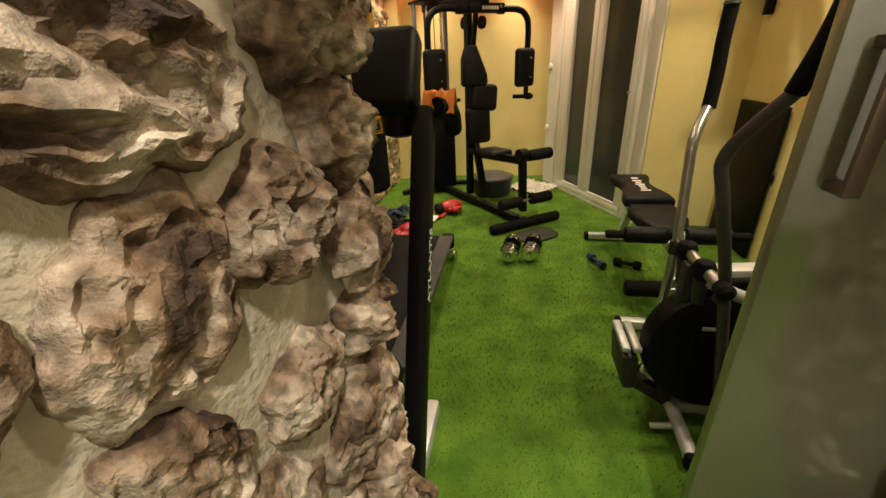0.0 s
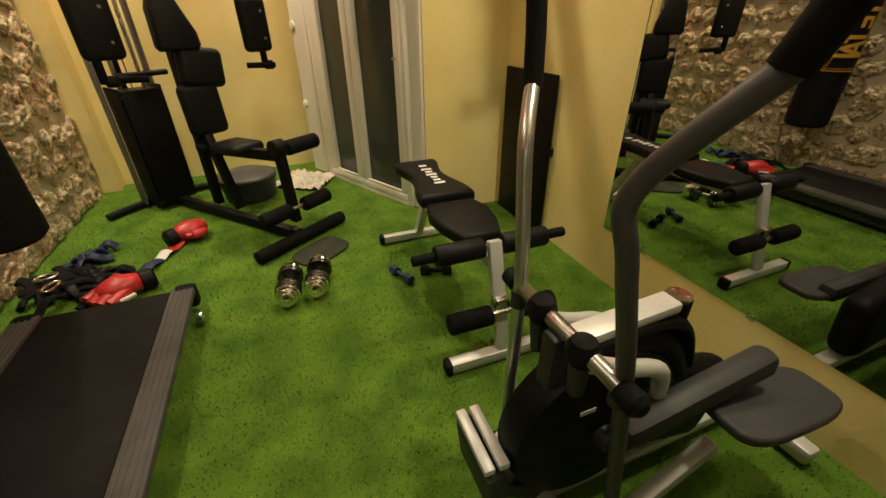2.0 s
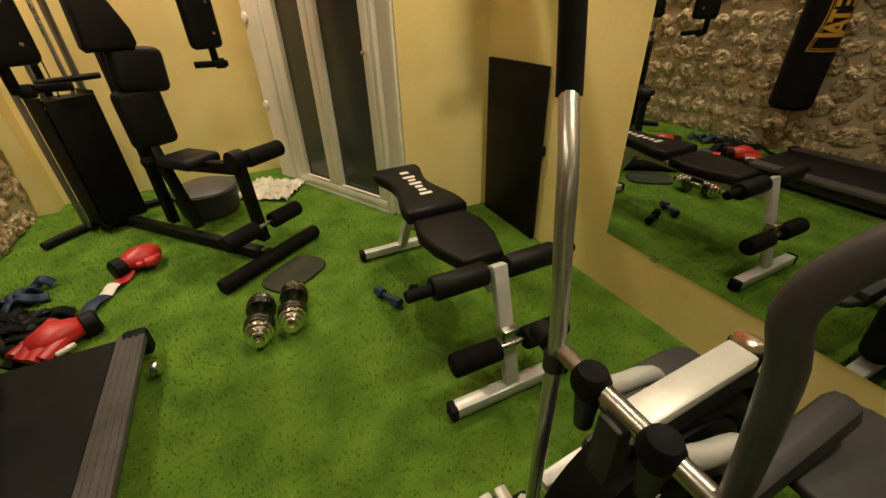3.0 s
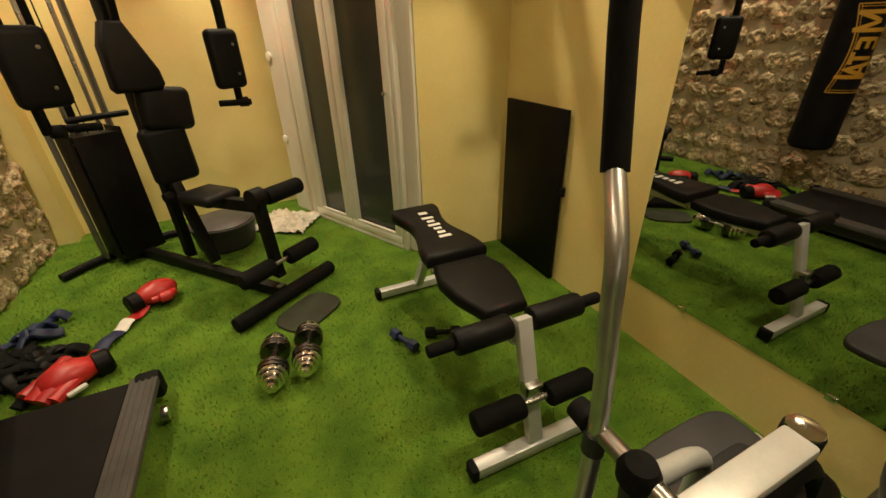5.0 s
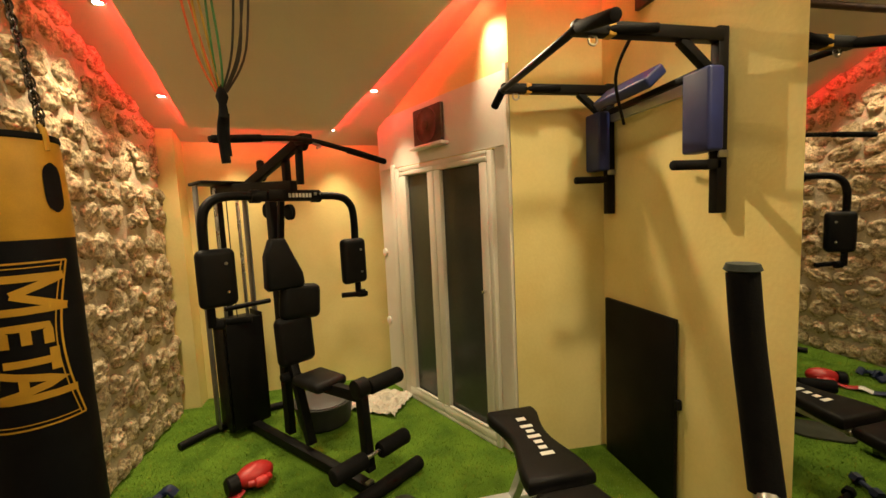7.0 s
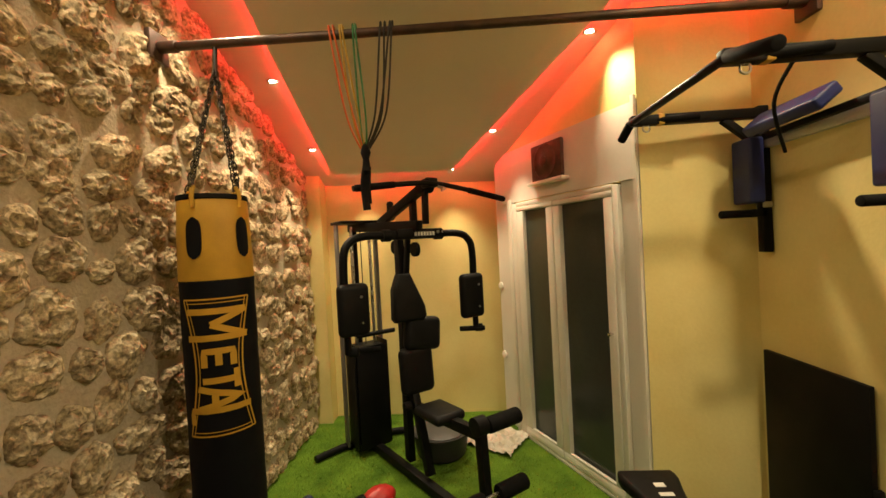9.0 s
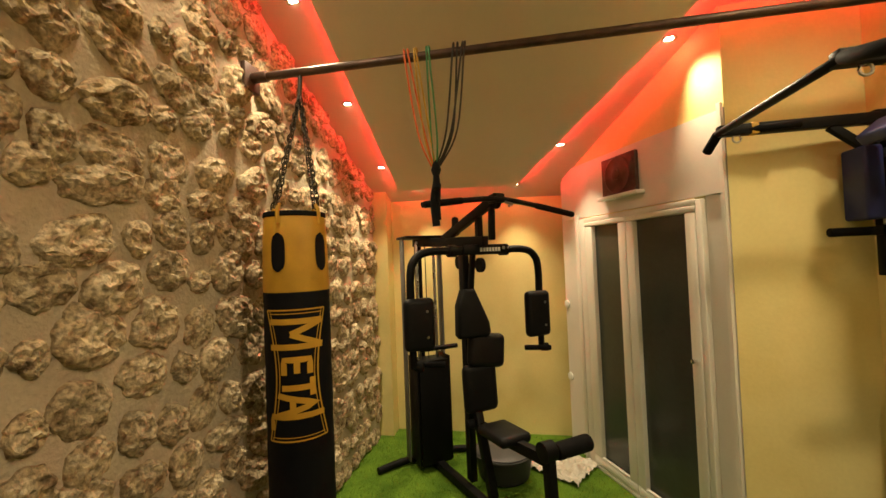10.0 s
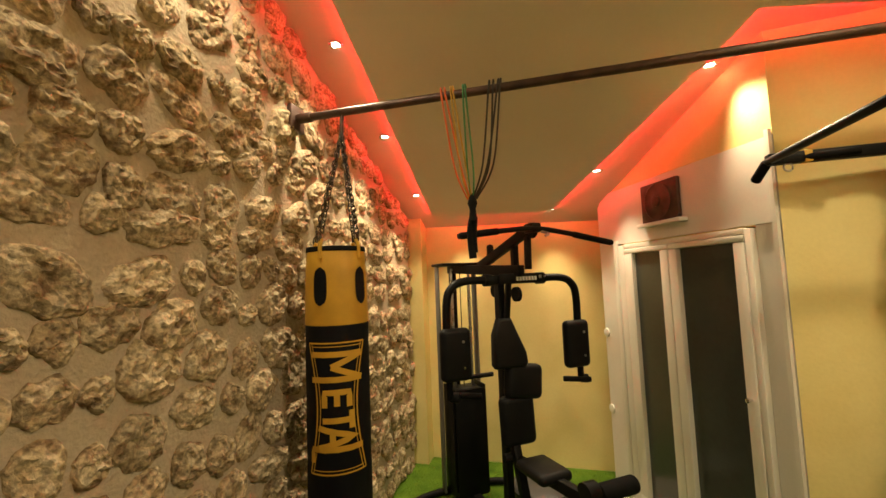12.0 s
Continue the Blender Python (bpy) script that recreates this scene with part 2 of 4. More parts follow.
def tube(pts, r, seg=12, rounded=True, bm=None, flat=1.0, radii=None):
    """A pipe along points, closed at both ends."""
    out = bm or bmesh.new()
    path = smooth_path(pts) if rounded else [Vector(q) for q in pts]
    rings, up = [], None
    for i, q in enumerate(path):
        d = (path[min(i + 1, len(path) - 1)] - path[max(i - 1, 0)]).normalized()
        if up is None:
            up = Vector((0, 0, 1)) if abs(d.z) < 0.9 else Vector((0, 1, 0))
        side = d.cross(up).normalized()
        up = side.cross(d).normalized()
        rr = r if radii is None else r * radii[min(len(radii) - 1, round(i * (len(radii) - 1) / max(1, len(path) - 1)))]
        rings.append([out.verts.new(q + side * math.cos(2 * math.pi * k / seg) * rr + up * math.sin(2 * math.pi * k / seg) * rr * flat) for k in range(seg)])
    for a, b in zip(rings, rings[1:]):
        for k in range(seg):
            out.faces.new((a[k], a[(k + 1) % seg], b[(k + 1) % seg], b[k]))
    out.faces.new(rings[0][::-1])
    out.faces.new(rings[-1])
    return out


def rod(a, b, r, seg=16, round_end=0.0, bm=None):
    """A straight roller from a to b with softened ends."""
    a, b = Vector(a), Vector(b)
    d = (b - a).normalized()
    e = round_end or r * 0.25
    return tube([a, a + d * e * 0.3, a + d * e, b - d * e, b - d * e * 0.3, b], r, seg, False, bm, radii=[0.72, 0.92, 1, 1, 0.92, 0.72])


def lathe(profile, seg=24, bm=None, m=None):
    """A turned shape: (radius, height) pairs round z."""
    tmp = bmesh.new()
    rings = [[tmp.verts.new((r * math.cos(2 * math.pi * k / seg), r * math.sin(2 * math.pi * k / seg), h)) for k in range(seg)] for r, h in profile]
    for a, b in zip(rings, rings[1:]):
        for k in range(seg):
            tmp.faces.new((a[k], a[(k + 1) % seg], b[(k + 1) % seg], b[k]))
    tmp.faces.new(rings[0][::-1])
    tmp.faces.new(rings[-1])
    if m is not None:
        bmesh.ops.transform(tmp, matrix=m, verts=tmp.verts)
    return merge(bm, tmp) if bm else tmp


def beam(a, b, w, h, bevel=0.004, bm=None):
    """A square tube from a to b, w wide and h high."""
    a, b = Vector(a), Vector(b)
    d = b - a
    m = Matrix.Translation((a + b) / 2) @ d.to_track_quat("Y", "Z").to_matrix().to_4x4()
    tmp = box((0, 0, 0), (w, d.length, h), bevel)
    bmesh.ops.transform(tmp, matrix=m, verts=tmp.verts)
    return merge(bm, tmp) if bm else tmp


def pad(c, s, bevel=0.03, rot=(0, 0, 0)):
    return box(c, s, bevel, rot, 4)


def plate(outline, thick, m, bevel=0.01):
    """A flat outline in x and z, thickened along y, with soft rims, set at m."""
    bm = bmesh.new()
    f = bm.faces.new([bm.verts.new((x, -thick / 2, z)) for x, z in outline])
    ret = bmesh.ops.extrude_face_region(bm, geom=[f])
    bmesh.ops.translate(bm, vec=(0, thick, 0), verts=[v for v in ret["geom"] if isinstance(v, bmesh.types.BMVert)])
    bmesh.ops.recalc_face_normals(bm, faces=bm.faces)
    if bevel:
        rim = [e for e in bm.edges if abs(e.verts[0].co.y - e.verts[1].co.y) < 1e-6]
        bmesh.ops.bevel(bm, geom=rim, offset=bevel, segments=3, affect="EDGES", profile=0.5)
    bmesh.ops.transform(bm, matrix=m, verts=bm.verts)
    return bm


def writing(name, words, size, mat, parent, m, label, bold=0.0):
    """Raised letters as a mesh under a thing."""
    cu = bpy.data.curves.new(name, "FONT")
    cu.body, cu.size, cu.extrude, cu.offset = words, size, 0.0008, bold
    cu.align_x, cu.align_y = "CENTER", "CENTER"
    tmp = bpy.data.objects.new(name, cu)
    scene.collection.objects.link(tmp)
    me = bpy.data.meshes.new_from_object(tmp.evaluated_get(bpy.context.evaluated_depsgraph_get()))
    bpy.data.objects.remove(tmp)
    me.materials.clear()
    me.materials.append(mat)
    ob = new(name, me)
    ob.parent, ob.matrix_basis = parent, m
    return tagged(ob, label)


def slab(name, outline, z0, z1, mat, label, smooth=False):
    """A flat-topped piece of the setting from an outline in plan."""
    bm = bmesh.new()
    lo = [bm.verts.new((x, y, z0)) for x, y in outline]
    hi = [bm.verts.new((x, y, z1)) for x, y in outline]
    bm.faces.new(lo)
    bm.faces.new(hi[::-1])
    n = len(lo)
    for i in range(n):
        bm.faces.new((lo[i], lo[(i + 1) % n], hi[(i + 1) % n], hi[i]))
    return solo(name, bm, mat, label, kind="structure", smooth=smooth)


def wall(name, a, b, thick, z0, z1, mat, label):
    """A wall whose room face runs from a to b, thick behind it (to the right of a to b)."""
    a, b = Vector((*a, 0)), Vector((*b, 0))
    d = (b - a).normalized()
    n = Vector((d.y, -d.x, 0)) * thick
    return slab(name, [(q.x, q.y) for q in (a, b, b + n, a + n)], z0, z1, mat, label)


# ---- the setting ----
def ceil_z(x, y):
    """The ceiling slopes down towards the back of the room."""
    return 2.35 + 0.46 * (5.25 - max(y, 3.0)) - 0.03 * (x + 1.1)


XL, XR, YB = -1.17, 1.84, 5.42
DOOR0, DOOR_DIR = Vector((0.731, 4.936, 0)), Vector((0.4405, -0.8977, 0))
CORNER = DOOR0 + DOOR_DIR * 1.2

floor = slab("floor", [(-1.8, -1.6), (2.2, -1.6), (2.2, 6.2), (-1.8, 6.2)], -0.08, 0.0, TURF, "green artificial turf floor")
slab("wall_left", [(XL, 0.6), (XL, 5.26), (XL - 0.35, 5.26), (XL - 0.35, 0.6)], -0.02, 3.7, MORTAR, "mortar bed of the rough stone wall")
slab("wall_left_end", [(XL - 0.35, 5.26), (-1.03, 5.26), (-1.03, 5.8), (XL - 0.35, 5.8)], -0.02, 3.0, YELLOW, "yellow plastered pier beside the stone wall")
wall("wall_back", (-1.03, YB), (1.2, YB), -0.25, -0.02, 3.0, YELLOW, "yellow plastered back wall")
wall("wall_yellow", (CORNER.x, CORNER.y), (XR + 0.3, 3.80), -0.2, -0.02, 3.5, YELLOW, "yellow plastered wall beside the door")
wall("wall_right", (XR, 3.82), (XR, 0.2), -0.2, -0.02, 3.7, YELLOW, "yellow plastered wall behind the mirror")


def on_door_wall(s, z, d=0.0):
    """A place s along the door wall, z up and d out from it."""
    n = Vector((DOOR_DIR.y, -DOOR_DIR.x, 0))
    q = DOOR0 + DOOR_DIR * s + n * d
    return (q.x, q.y, z)


def door_frame_matrix():
    n = Vector((DOOR_DIR.y, -DOOR_DIR.x, 0))
    m = Matrix((DOOR_DIR, n, Vector((0, 0, 1)))).transposed().to_4x4()
    m.translation = DOOR0
    return m


DM = door_frame_matrix()


def door_wall_piece(name, corners, mat, label, thick=0.2, d=0.0):
    bm = bmesh.new()
    a = [bm.verts.new(on_door_wall(s, z, d)) for s, z in corners]
    b = [bm.verts.new(on_door_wall(s, z, d - thick)) for s, z in corners]
    bm.faces.new(a)
    bm.faces.new(b[::-1])
    for i in range(len(a)):
        bm.faces.new((a[i], a[(i + 1) % len(a)], b[(i + 1) % len(a)], b[i]))
    return solo(name, bm, mat, label, kind="structure", smooth=False)


door_wall_piece("wall_door_left", [(-0.33, -0.02), (-0.04, -0.02), (-0.04, 3.1), (-0.33, 3.1)], WHITE, "white plastered strip beside the double door")
door_wall_piece("wall_door_right", [(1.066, -0.02), (1.2, -0.02), (1.2, 3.3), (1.066, 3.3)], WHITE, "white plastered strip beside the double door")
door_wall_piece("wall_door_top", [(-0.04, 1.928), (1.066, 1.928), (1.066, 3.3), (-0.04, 3.3)], YELLOW, "yellow plastered wall above the double door")
door_wall_piece("wall_panel_white", [(-0.28, 1.935), (1.19, 1.935), (1.19, 2.36), (-0.28, 2.36)], WHITE, "white board above the double door", 0.014, 0.016)
door_wall_piece("wall_door_return", [(-0.29, 2.365), (1.2, 2.365), (1.2, 3.1), (-0.29, 3.1)], YELLOW, "yellow plaster above the white board", 0.004, 0.005)
door_wall_piece("trim", [(1.178, 0.0), (1.2, 0.0), (1.2, 2.39), (1.178, 2.39)], PVC, "white corner trim beside the double door", 0.02, 0.03)


def ceiling_piece(name, outline, drop, thick, mat, label):
    bm = bmesh.new()
    lo = [bm.verts.new((x, y, ceil_z(x, y) - drop)) for x, y in outline]
    hi = [bm.verts.new((x, y, ceil_z(x, y) - drop + thick)) for x, y in outline]
    bm.faces.new(lo)
    bm.faces.new(hi[::-1])
    n = len(lo)
    for i in range(n):
        bm.faces.new((lo[i], lo[(i + 1) % n], hi[(i + 1) % n], hi[i]))
    return solo(name, bm, mat, label, kind="structure", smooth=False)


ceiling_piece("ceiling", [(-1.6, 3.0), (2.2, 3.0), (2.2, 5.8), (-1.6, 5.8)], 0.03, 0.12, CEILING, "plain painted ceiling")
ceiling_piece("ceiling_front", [(-1.8, -1.6), (2.2, -1.6), (2.2, 3.0), (-1.8, 3.0)], 0.03, 0.12, CEILING, "plain painted ceiling near the entrance")
INNER = [(-0.80, 3.0), (1.66, 3.0), (1.66, 3.73), (1.17, 3.675), (1.085, 3.82), (0.20, 5.136), (-0.865, 5.136)]
DROP = 0.10
ceiling_piece("ceiling_panel", INNER, DROP, 0.03, CEILING, "dropped flat ceiling panel edged with red light")
ceiling_piece("ceiling_panel_front", [(-0.80, 1.2), (1.66, 1.2), (1.66, 3.0), (-0.80, 3.0)], DROP, 0.03, CEILING, "dropped flat ceiling panel near the entrance")
led = thing("led_strip", Matrix(), "red glowing light strip along the dropped ceiling panel", "light strip")
for a, b in zip(INNER[1:], INNER[2:] + INNER[:1]):
    if max(a[1], b[1]) <= 3.0:
        continue
    pa, pb = (Vector((x, y, ceil_z(x, y) - 0.056)) for x, y in (a, b))
    inward = Vector((pa.y - pb.y, pb.x - pa.x, 0)).normalized() * (0.05 if max(a[0], b[0]) < 0 else 0.022)
    part("strip", beam(pa + inward, pb + inward, 0.008, 0.016, 0), LED, led)

# fittings for all lamps, the five added fill lamps included
for sx, sy in SPOTS:
    z = ceil_z(sx, sy) - 0.03
    lamp_ob = thing("ceiling_spotlight", pose(sx, sy, z), "small round recessed ceiling spotlight, lit; the last five are added, unseen fill", "ceiling light", "ceiling spotlights")
    part("ring", lathe([(0.030, -0.001), (0.042, -0.002), (0.044, -0.006), (0.040, -0.010), (0.031, -0.006)], 24), CHROME, lamp_ob)
    part("lens", lathe([(0.001, -0.006), (0.022, -0.007), (0.030, -0.004), (0.001, -0.003)], 20), LENS, lamp_ob)

# entrance: thick stone walls either side of the doorway, and the plain lobby behind
slab("wall_entry_left", [(-1.8, 0.40), (-0.185, 0.40), (-0.035, 1.13), (-1.8, 1.13)], -0.02, 4.0, MORTAR, "thick stone entrance wall")
slab("wall_entry_right", [(1.11, 0.40), (2.2, 0.40), (2.2, 1.12), (1.11, 1.12)], -0.02, 4.0, MORTAR, "stone entrance wall beside the glass door")
slab("wall_entry_top", [(-0.185, 0.40), (1.11, 0.40), (1.11, 1.12), (-0.035, 1.13)], 2.15, 4.0, MORTAR, "stone lintel above the entrance")
slab("wall_lobby_back", [(-1.8, -1.75), (2.2, -1.75), (2.2, -1.6), (-1.8, -1.6)], -0.02, 4.0, WHITE, "plain lobby wall")
slab("wall_lobby_left", [(-1.8, -1.6), (-1.65, -1.6), (-1.65, 0.4), (-1.8, 0.4)], -0.02, 4.0, WHITE, "plain lobby wall")
slab("wall_lobby_right", [(2.05, -1.6), (2.2, -1.6), (2.2, 0.40), (2.05, 0.40)], -0.02, 4.0, WHITE, "plain lobby wall")

# the double door
dd = thing("door_1", DM, "white framed double balcony door with dark glass, closed", "door", kind="structure")
for nm, c, s in (("frame_side", (-0.006, 0, 0.96), (0.068, 0.07, 1.92)), ("frame_side", (1.047, 0, 0.96), (0.036, 0.07, 1.92)),
                 ("frame_top", (0.528, 0, 1.908), (1.0, 0.07, 0.034)), ("frame_bottom", (0.528, 0, 0.016), (1.0, 0.075, 0.032))):
    part(nm, box(c, s, 0.006), PVC, dd)
for x0, x1, w0, w1 in ((0.032, 0.486, 0.092, 0.074), (0.490, 1.027, 0.070, 0.067)):
    lf = part("door_leaf", box(((x0 + x1) / 2, 0.01, 1.872), (x1 - x0, 0.06, 0.036), 0.008), PVC, dd)
    part("bottom_rail", box(((x0 + x1) / 2, 0.01, 0.066), (x1 - x0, 0.06, 0.066), 0.008), PVC, lf)
    part("stile", box((x0 + w0 / 2, 0.01, 0.976), (w0, 0.06, 1.754), 0.008), PVC, lf)
    part("stile", box((x1 - w1 / 2, 0.01, 0.976), (w1, 0.06, 1.754), 0.008), PVC, lf)
    part("pane", box(((x0 + w0 + x1 - w1) / 2, 0.0, 0.976), (x1 - x0 - w0 - w1 + 0.01, 0.012, 1.756), 0), PANE, lf, "dark glass pane")
    part("bead", box(((x0 + w0 + x1 - w1) / 2, 0.03, 0.106), (x1 - x0 - w0 - w1, 0.02, 0.016), 0.004), PVC, lf)
part("door_knob", lathe([(0.006, 0), (0.007, 0.02), (0.013, 0.026), (0.012, 0.036), (0.004, 0.04)], 16, None, pose(0.994, 0.035, 1.037, -90)), CHROME, dd, "small chrome knob")
part("architrave", box((-0.075, 0.02, 0.98), (0.05, 0.03, 1.96), 0.008), PVC, dd)

# mirror on the right wall
mr = thing("wall_mirror", pose(XR, 0, 0), "large frameless wall mirror down to knee height", "mirror")
part("mirror_glass", box((-0.004, 1.94, 1.40), (0.006, 1.50, 2.20), 0), MIRROR, mr)
for y in (2.42, 1.90):
    part("clip", box((-0.009, y, 0.302), (0.008, 0.03, 0.02), 0.002), CHROME, mr)

# the entrance door, standing open
EDGE, HINGE = Vector((0.708, 1.25, 0)), Vector((1.62, 1.25, 0))
d = (HINGE - EDGE).normalized()
EM = Matrix((d, Vector((-d.y, d.x, 0)), Vector((0, 0, 1)))).transposed().to_4x4()
EM.translation = EDGE
ed = thing("door_2", EM, "smoked glass sliding entrance door standing half open", "door", kind="structure")
part("leaf", box((0.47, 0, 1.07), (0.94, 0.035, 2.1), 0.004), LEAF, ed)
hd = part("handle", beam((0.058, -0.062, 1.09), (0.058, -0.062, 1.33), 0.028, 0.012, 0.003), BRONZE, ed, "dull bronze flat pull handle")
for z in (1.10, 1.32):
    part("handle_leg", box((0.058, -0.038, z), (0.028, 0.045, 0.018), 0.003), BRONZE, hd)


# ---- multi gym ----
def multi_gym():
    o = Vector((0.0595, 4.133))
    u = Vector((0.583, -0.812)).normalized()
    m = Matrix(((-u.y, u.x, 0), (u.x, u.y, 0), (0, 0, 1))).transposed().to_4x4()
    m.translation = (o.x, o.y, 0)
    g = thing("multi_gym", m, "black steel multi gym with weight stack standing on the turf", "multi gym")
    # base
    sx = -0.12
    part("base_beam", beam((sx, -1.02, 0.045), (0, 0.46, 0.045), 0.06, 0.06), BLACK, g)
    part("front_foot", rod((-0.345, 0.50, 0.042), (0.345, 0.50, 0.042), 0.042, 18), FOAM, g)
    part("rear_foot", tube([(sx - 0.43, -0.95, 0.028), (sx - 0.2, -0.99, 0.033), (sx + 0.2, -0.99, 0.033), (sx + 0.42, -0.90, 0.028)], 0.027), BLACK, g)
    part("end_plate", box((0, 0.452, 0.078), (0.045, 0.03, 0.014), 0.003), STEEL, g, "bare steel end plate")
    # masts
    part("mast", beam((-0.01, -0.42, 0.07), (-0.01, -0.42, 1.80), 0.05, 0.07), BLACK, g)
    part("rear_mast", beam((sx, -1.04, 0.07), (sx, -1.04, 1.80), 0.05, 0.05), BLACK, g)
    part("top_beam", beam((sx, -1.10, 1.80), (0, -0.12, 1.755), 0.05, 0.07), BLACK, g)
    part("top_cap", box((sx + 0.005, -0.93, 1.832), (0.37, 0.26, 0.022), 0.006), BLACK, g)
    for x in (-0.075, 0.075):
        part("guide_rod", rod((sx + x, -0.88, 0.10), (sx + x, -0.88, 1.80), 0.0125, 12), STEEL, g, "bare steel guide rod")
    # weight stack: plates behind a dark shroud, between two grey uprights
    stack = part("weight_stack", box((sx, -0.88, 0.12), (0.23, 0.18, 0.06), 0.006), BLACK, g)
    for k in range(15):
        part("weight_plate", box((sx, -0.88, 0.175 + 0.043 * k), (0.21, 0.15, 0.040), 0.005), BLACK, stack)
    part("top_plate", box((sx, -0.88, 0.835), (0.22, 0.16, 0.045), 0.008), BLACK, stack)
    part("shroud", box((sx, -0.775, 0.46), (0.25, 0.012, 0.80), 0.005), BLACK, g)
    for x in (-0.135, 0.135):
        part("shroud_side", box((sx + x, -0.88, 0.47), (0.012, 0.20, 0.82), 0.005), BLACK, g)
    for x in (-0.165, 0.165):
        part("grey_upright", box((sx + x, -0.97, 0.93), (0.016, 0.075, 1.78), 0.004), DULL, g, "dull grey flat upright")
    part("cross_bar", rod((sx - 0.12, -0.76, 0.955), (sx + 0.20, -0.76, 0.955), 0.018), BLACK, g)
    part("cable", tube([(sx, -0.88, 0.85), (sx, -0.88, 1.77)], 0.004, 8), RUBBER, g)
    part("cable", tube([(0.03, -0.36, 0.35), (0.03, -0.38, 1.62)], 0.004, 8), RUBBER, g)
    # press arms
    yoke = part("arm_yoke", beam((-0.20, -0.22, 1.70), (0.20, -0.22, 1.70), 0.07, 0.06), BLACK, g)
    for s in (-1, 1):
        arm = part("press_arm", tube([(s * 0.18, -0.22, 1.70), (s * 0.36, -0.22, 1.70), (s * 0.455, -0.22, 1.66), (s * 0.495, -0.22, 1.55), (s * 0.495, -0.23, 1.20)], 0.026, 14), BLACK, g)
        zc = 1.25 if s < 0 else 1.235
        part("arm_pad", pad((s * 0.455, -0.20, zc), (0.20, 0.075, 0.325), 0.035), VINYL, arm)
        for dz in (-0.08, 0.08):
            part("bolt", lathe([(0.001, 0), (0.009, 0.001), (0.009, 0.006), (0.001, 0.007)], 10, None, pose(s * 0.455 + 0.04, -0.162, zc + dz, -90)), STEEL, arm)
        part("arm_tail", rod((s * 0.495, -0.22, 1.21), (s * 0.495, -0.22, 0.975), 0.022), BLACK, arm)
        part("grip", rod((0.375 if s > 0 else -0.47, -0.26, 0.99), (0.54 if s > 0 else -0.30, -0.17, 0.985), 0.019), FOAM, arm)
        part("grip_boss", rod((0.495 if s > 0 else -0.485, -0.235, 0.985), (0.545 if s > 0 else -0.435, -0.20, 0.985), 0.030), RUBBER, arm)
        part("pivot", lathe([(0.02, -0.03), (0.04, -0.028), (0.04, 0.028), (0.02, 0.03)], 16, None, pose(s * 0.20, -0.22, 1.70, 0, 90)), BLACK, yoke)
    part("head_plate", box((0.03, -0.168, 1.707), (0.34, 0.012, 0.062), 0.003), BLACK, g)
    for k in range(7):
        part("maker_mark", box((-0.01 + 0.023 * k, -0.160, 1.703), (0.017, 0.003, 0.026), 0.001), PRINT, g, "plain pale letter bar")
    for x, w in ((0.165, 0.02), (0.20, 0.012)):
        part("head_bolt", box((x, -0.159, 1.712), (w, 0.006, w), 0.002), STEEL, g)
    # top boom, pulleys and lat bar
    part("boom", beam((sx * 0.5, -0.62, 1.80), (0, 0.0, 2.01), 0.045, 0.06), BLACK, g)
    part("boom_strut", beam((0, -0.20, 1.73), (0, -0.20, 1.95), 0.04, 0.045), BLACK, g)
    part("boom_strut", beam((0, -0.04, 1.76), (0, -0.03, 1.99), 0.035, 0.035), BLACK, g)
    for y, z in ((0.02, 2.0), (-0.54, 1.87), (-0.50, 1.62), (-0.20, 1.60)):
        part("pulley", lathe([(0.012, -0.016), (0.048, -0.015), (0.05, -0.008), (0.040, 0), (0.05, 0.008), (0.048, 0.015), (0.012, 0.016)], 20, None, pose(0.0, y, z, 0, 90)), RUBBER, g)
    part("pulley_guard", box((0, -0.55, 1.90), (0.05, 0.05, 0.13), 0.02), BLACK, g)
    part("lat_bar", tube([(-0.52, 0.08, 1.955), (-0.46, 0.08, 1.967), (-0.25, 0.08, 1.988), (0, 0.07, 2.005), (0.27, 0.08, 1.968), (0.56, 0.09, 1.912)], 0.016, 12), BLACK, g)
    for pts in (((-0.505, 0.08, 1.958), (-0.27, 0.08, 1.986)), ((0.27, 0.08, 1.967), (0.55, 0.09, 1.914))):
        part("bar_grip", tube(pts, 0.020, 12), FOAM, g)
    part("boom_cap", box((0, 0.03, 2.012), (0.07, 0.10, 0.06), 0.012), BLACK, g)
    part("cap_hook", tube([(0.03, 0.08, 1.985), (0.06, 0.11, 1.97), (0.03, 0.12, 1.955)], 0.008, 8), STEEL, g, "bare steel hook")
    # pads
    fly = [(-0.10, -0.165), (0.115, -0.165), (0.135, -0.14), (0.13, -0.07), (0.035, 0.165), (-0.06, 0.165), (-0.105, 0.06), (-0.12, -0.14)]
    part("head_pad", plate(fly, 0.08, pose(-0.035, -0.30, 1.27, 6), 0.022), VINYL, g)
    part("neck_post", beam((0, -0.38, 1.26), (0, -0.30, 1.68), 0.035, 0.035), BLACK, g)
    part("back_pad", pad((0.075, -0.30, 1.005), (0.285, 0.09, 0.235), 0.045, (6, 8, 0)), VINYL, g)
    part("back_pad", pad((0.015, -0.30, 0.755), (0.255, 0.09, 0.325), 0.045, (4, 0, 0)), VINYL, g)
    part("back_bracket", beam((0, -0.40, 0.76), (0, -0.33, 0.76), 0.04, 0.05), BLACK, g)
    part("back_bracket", beam((0, -0.40, 1.0), (0, -0.33, 1.0), 0.04, 0.05), BLACK, g)
    part("seat_post", beam((-0.02, -0.30, 0.64), (-0.02, -0.12, 0.10), 0.055, 0.055), BLACK, g)
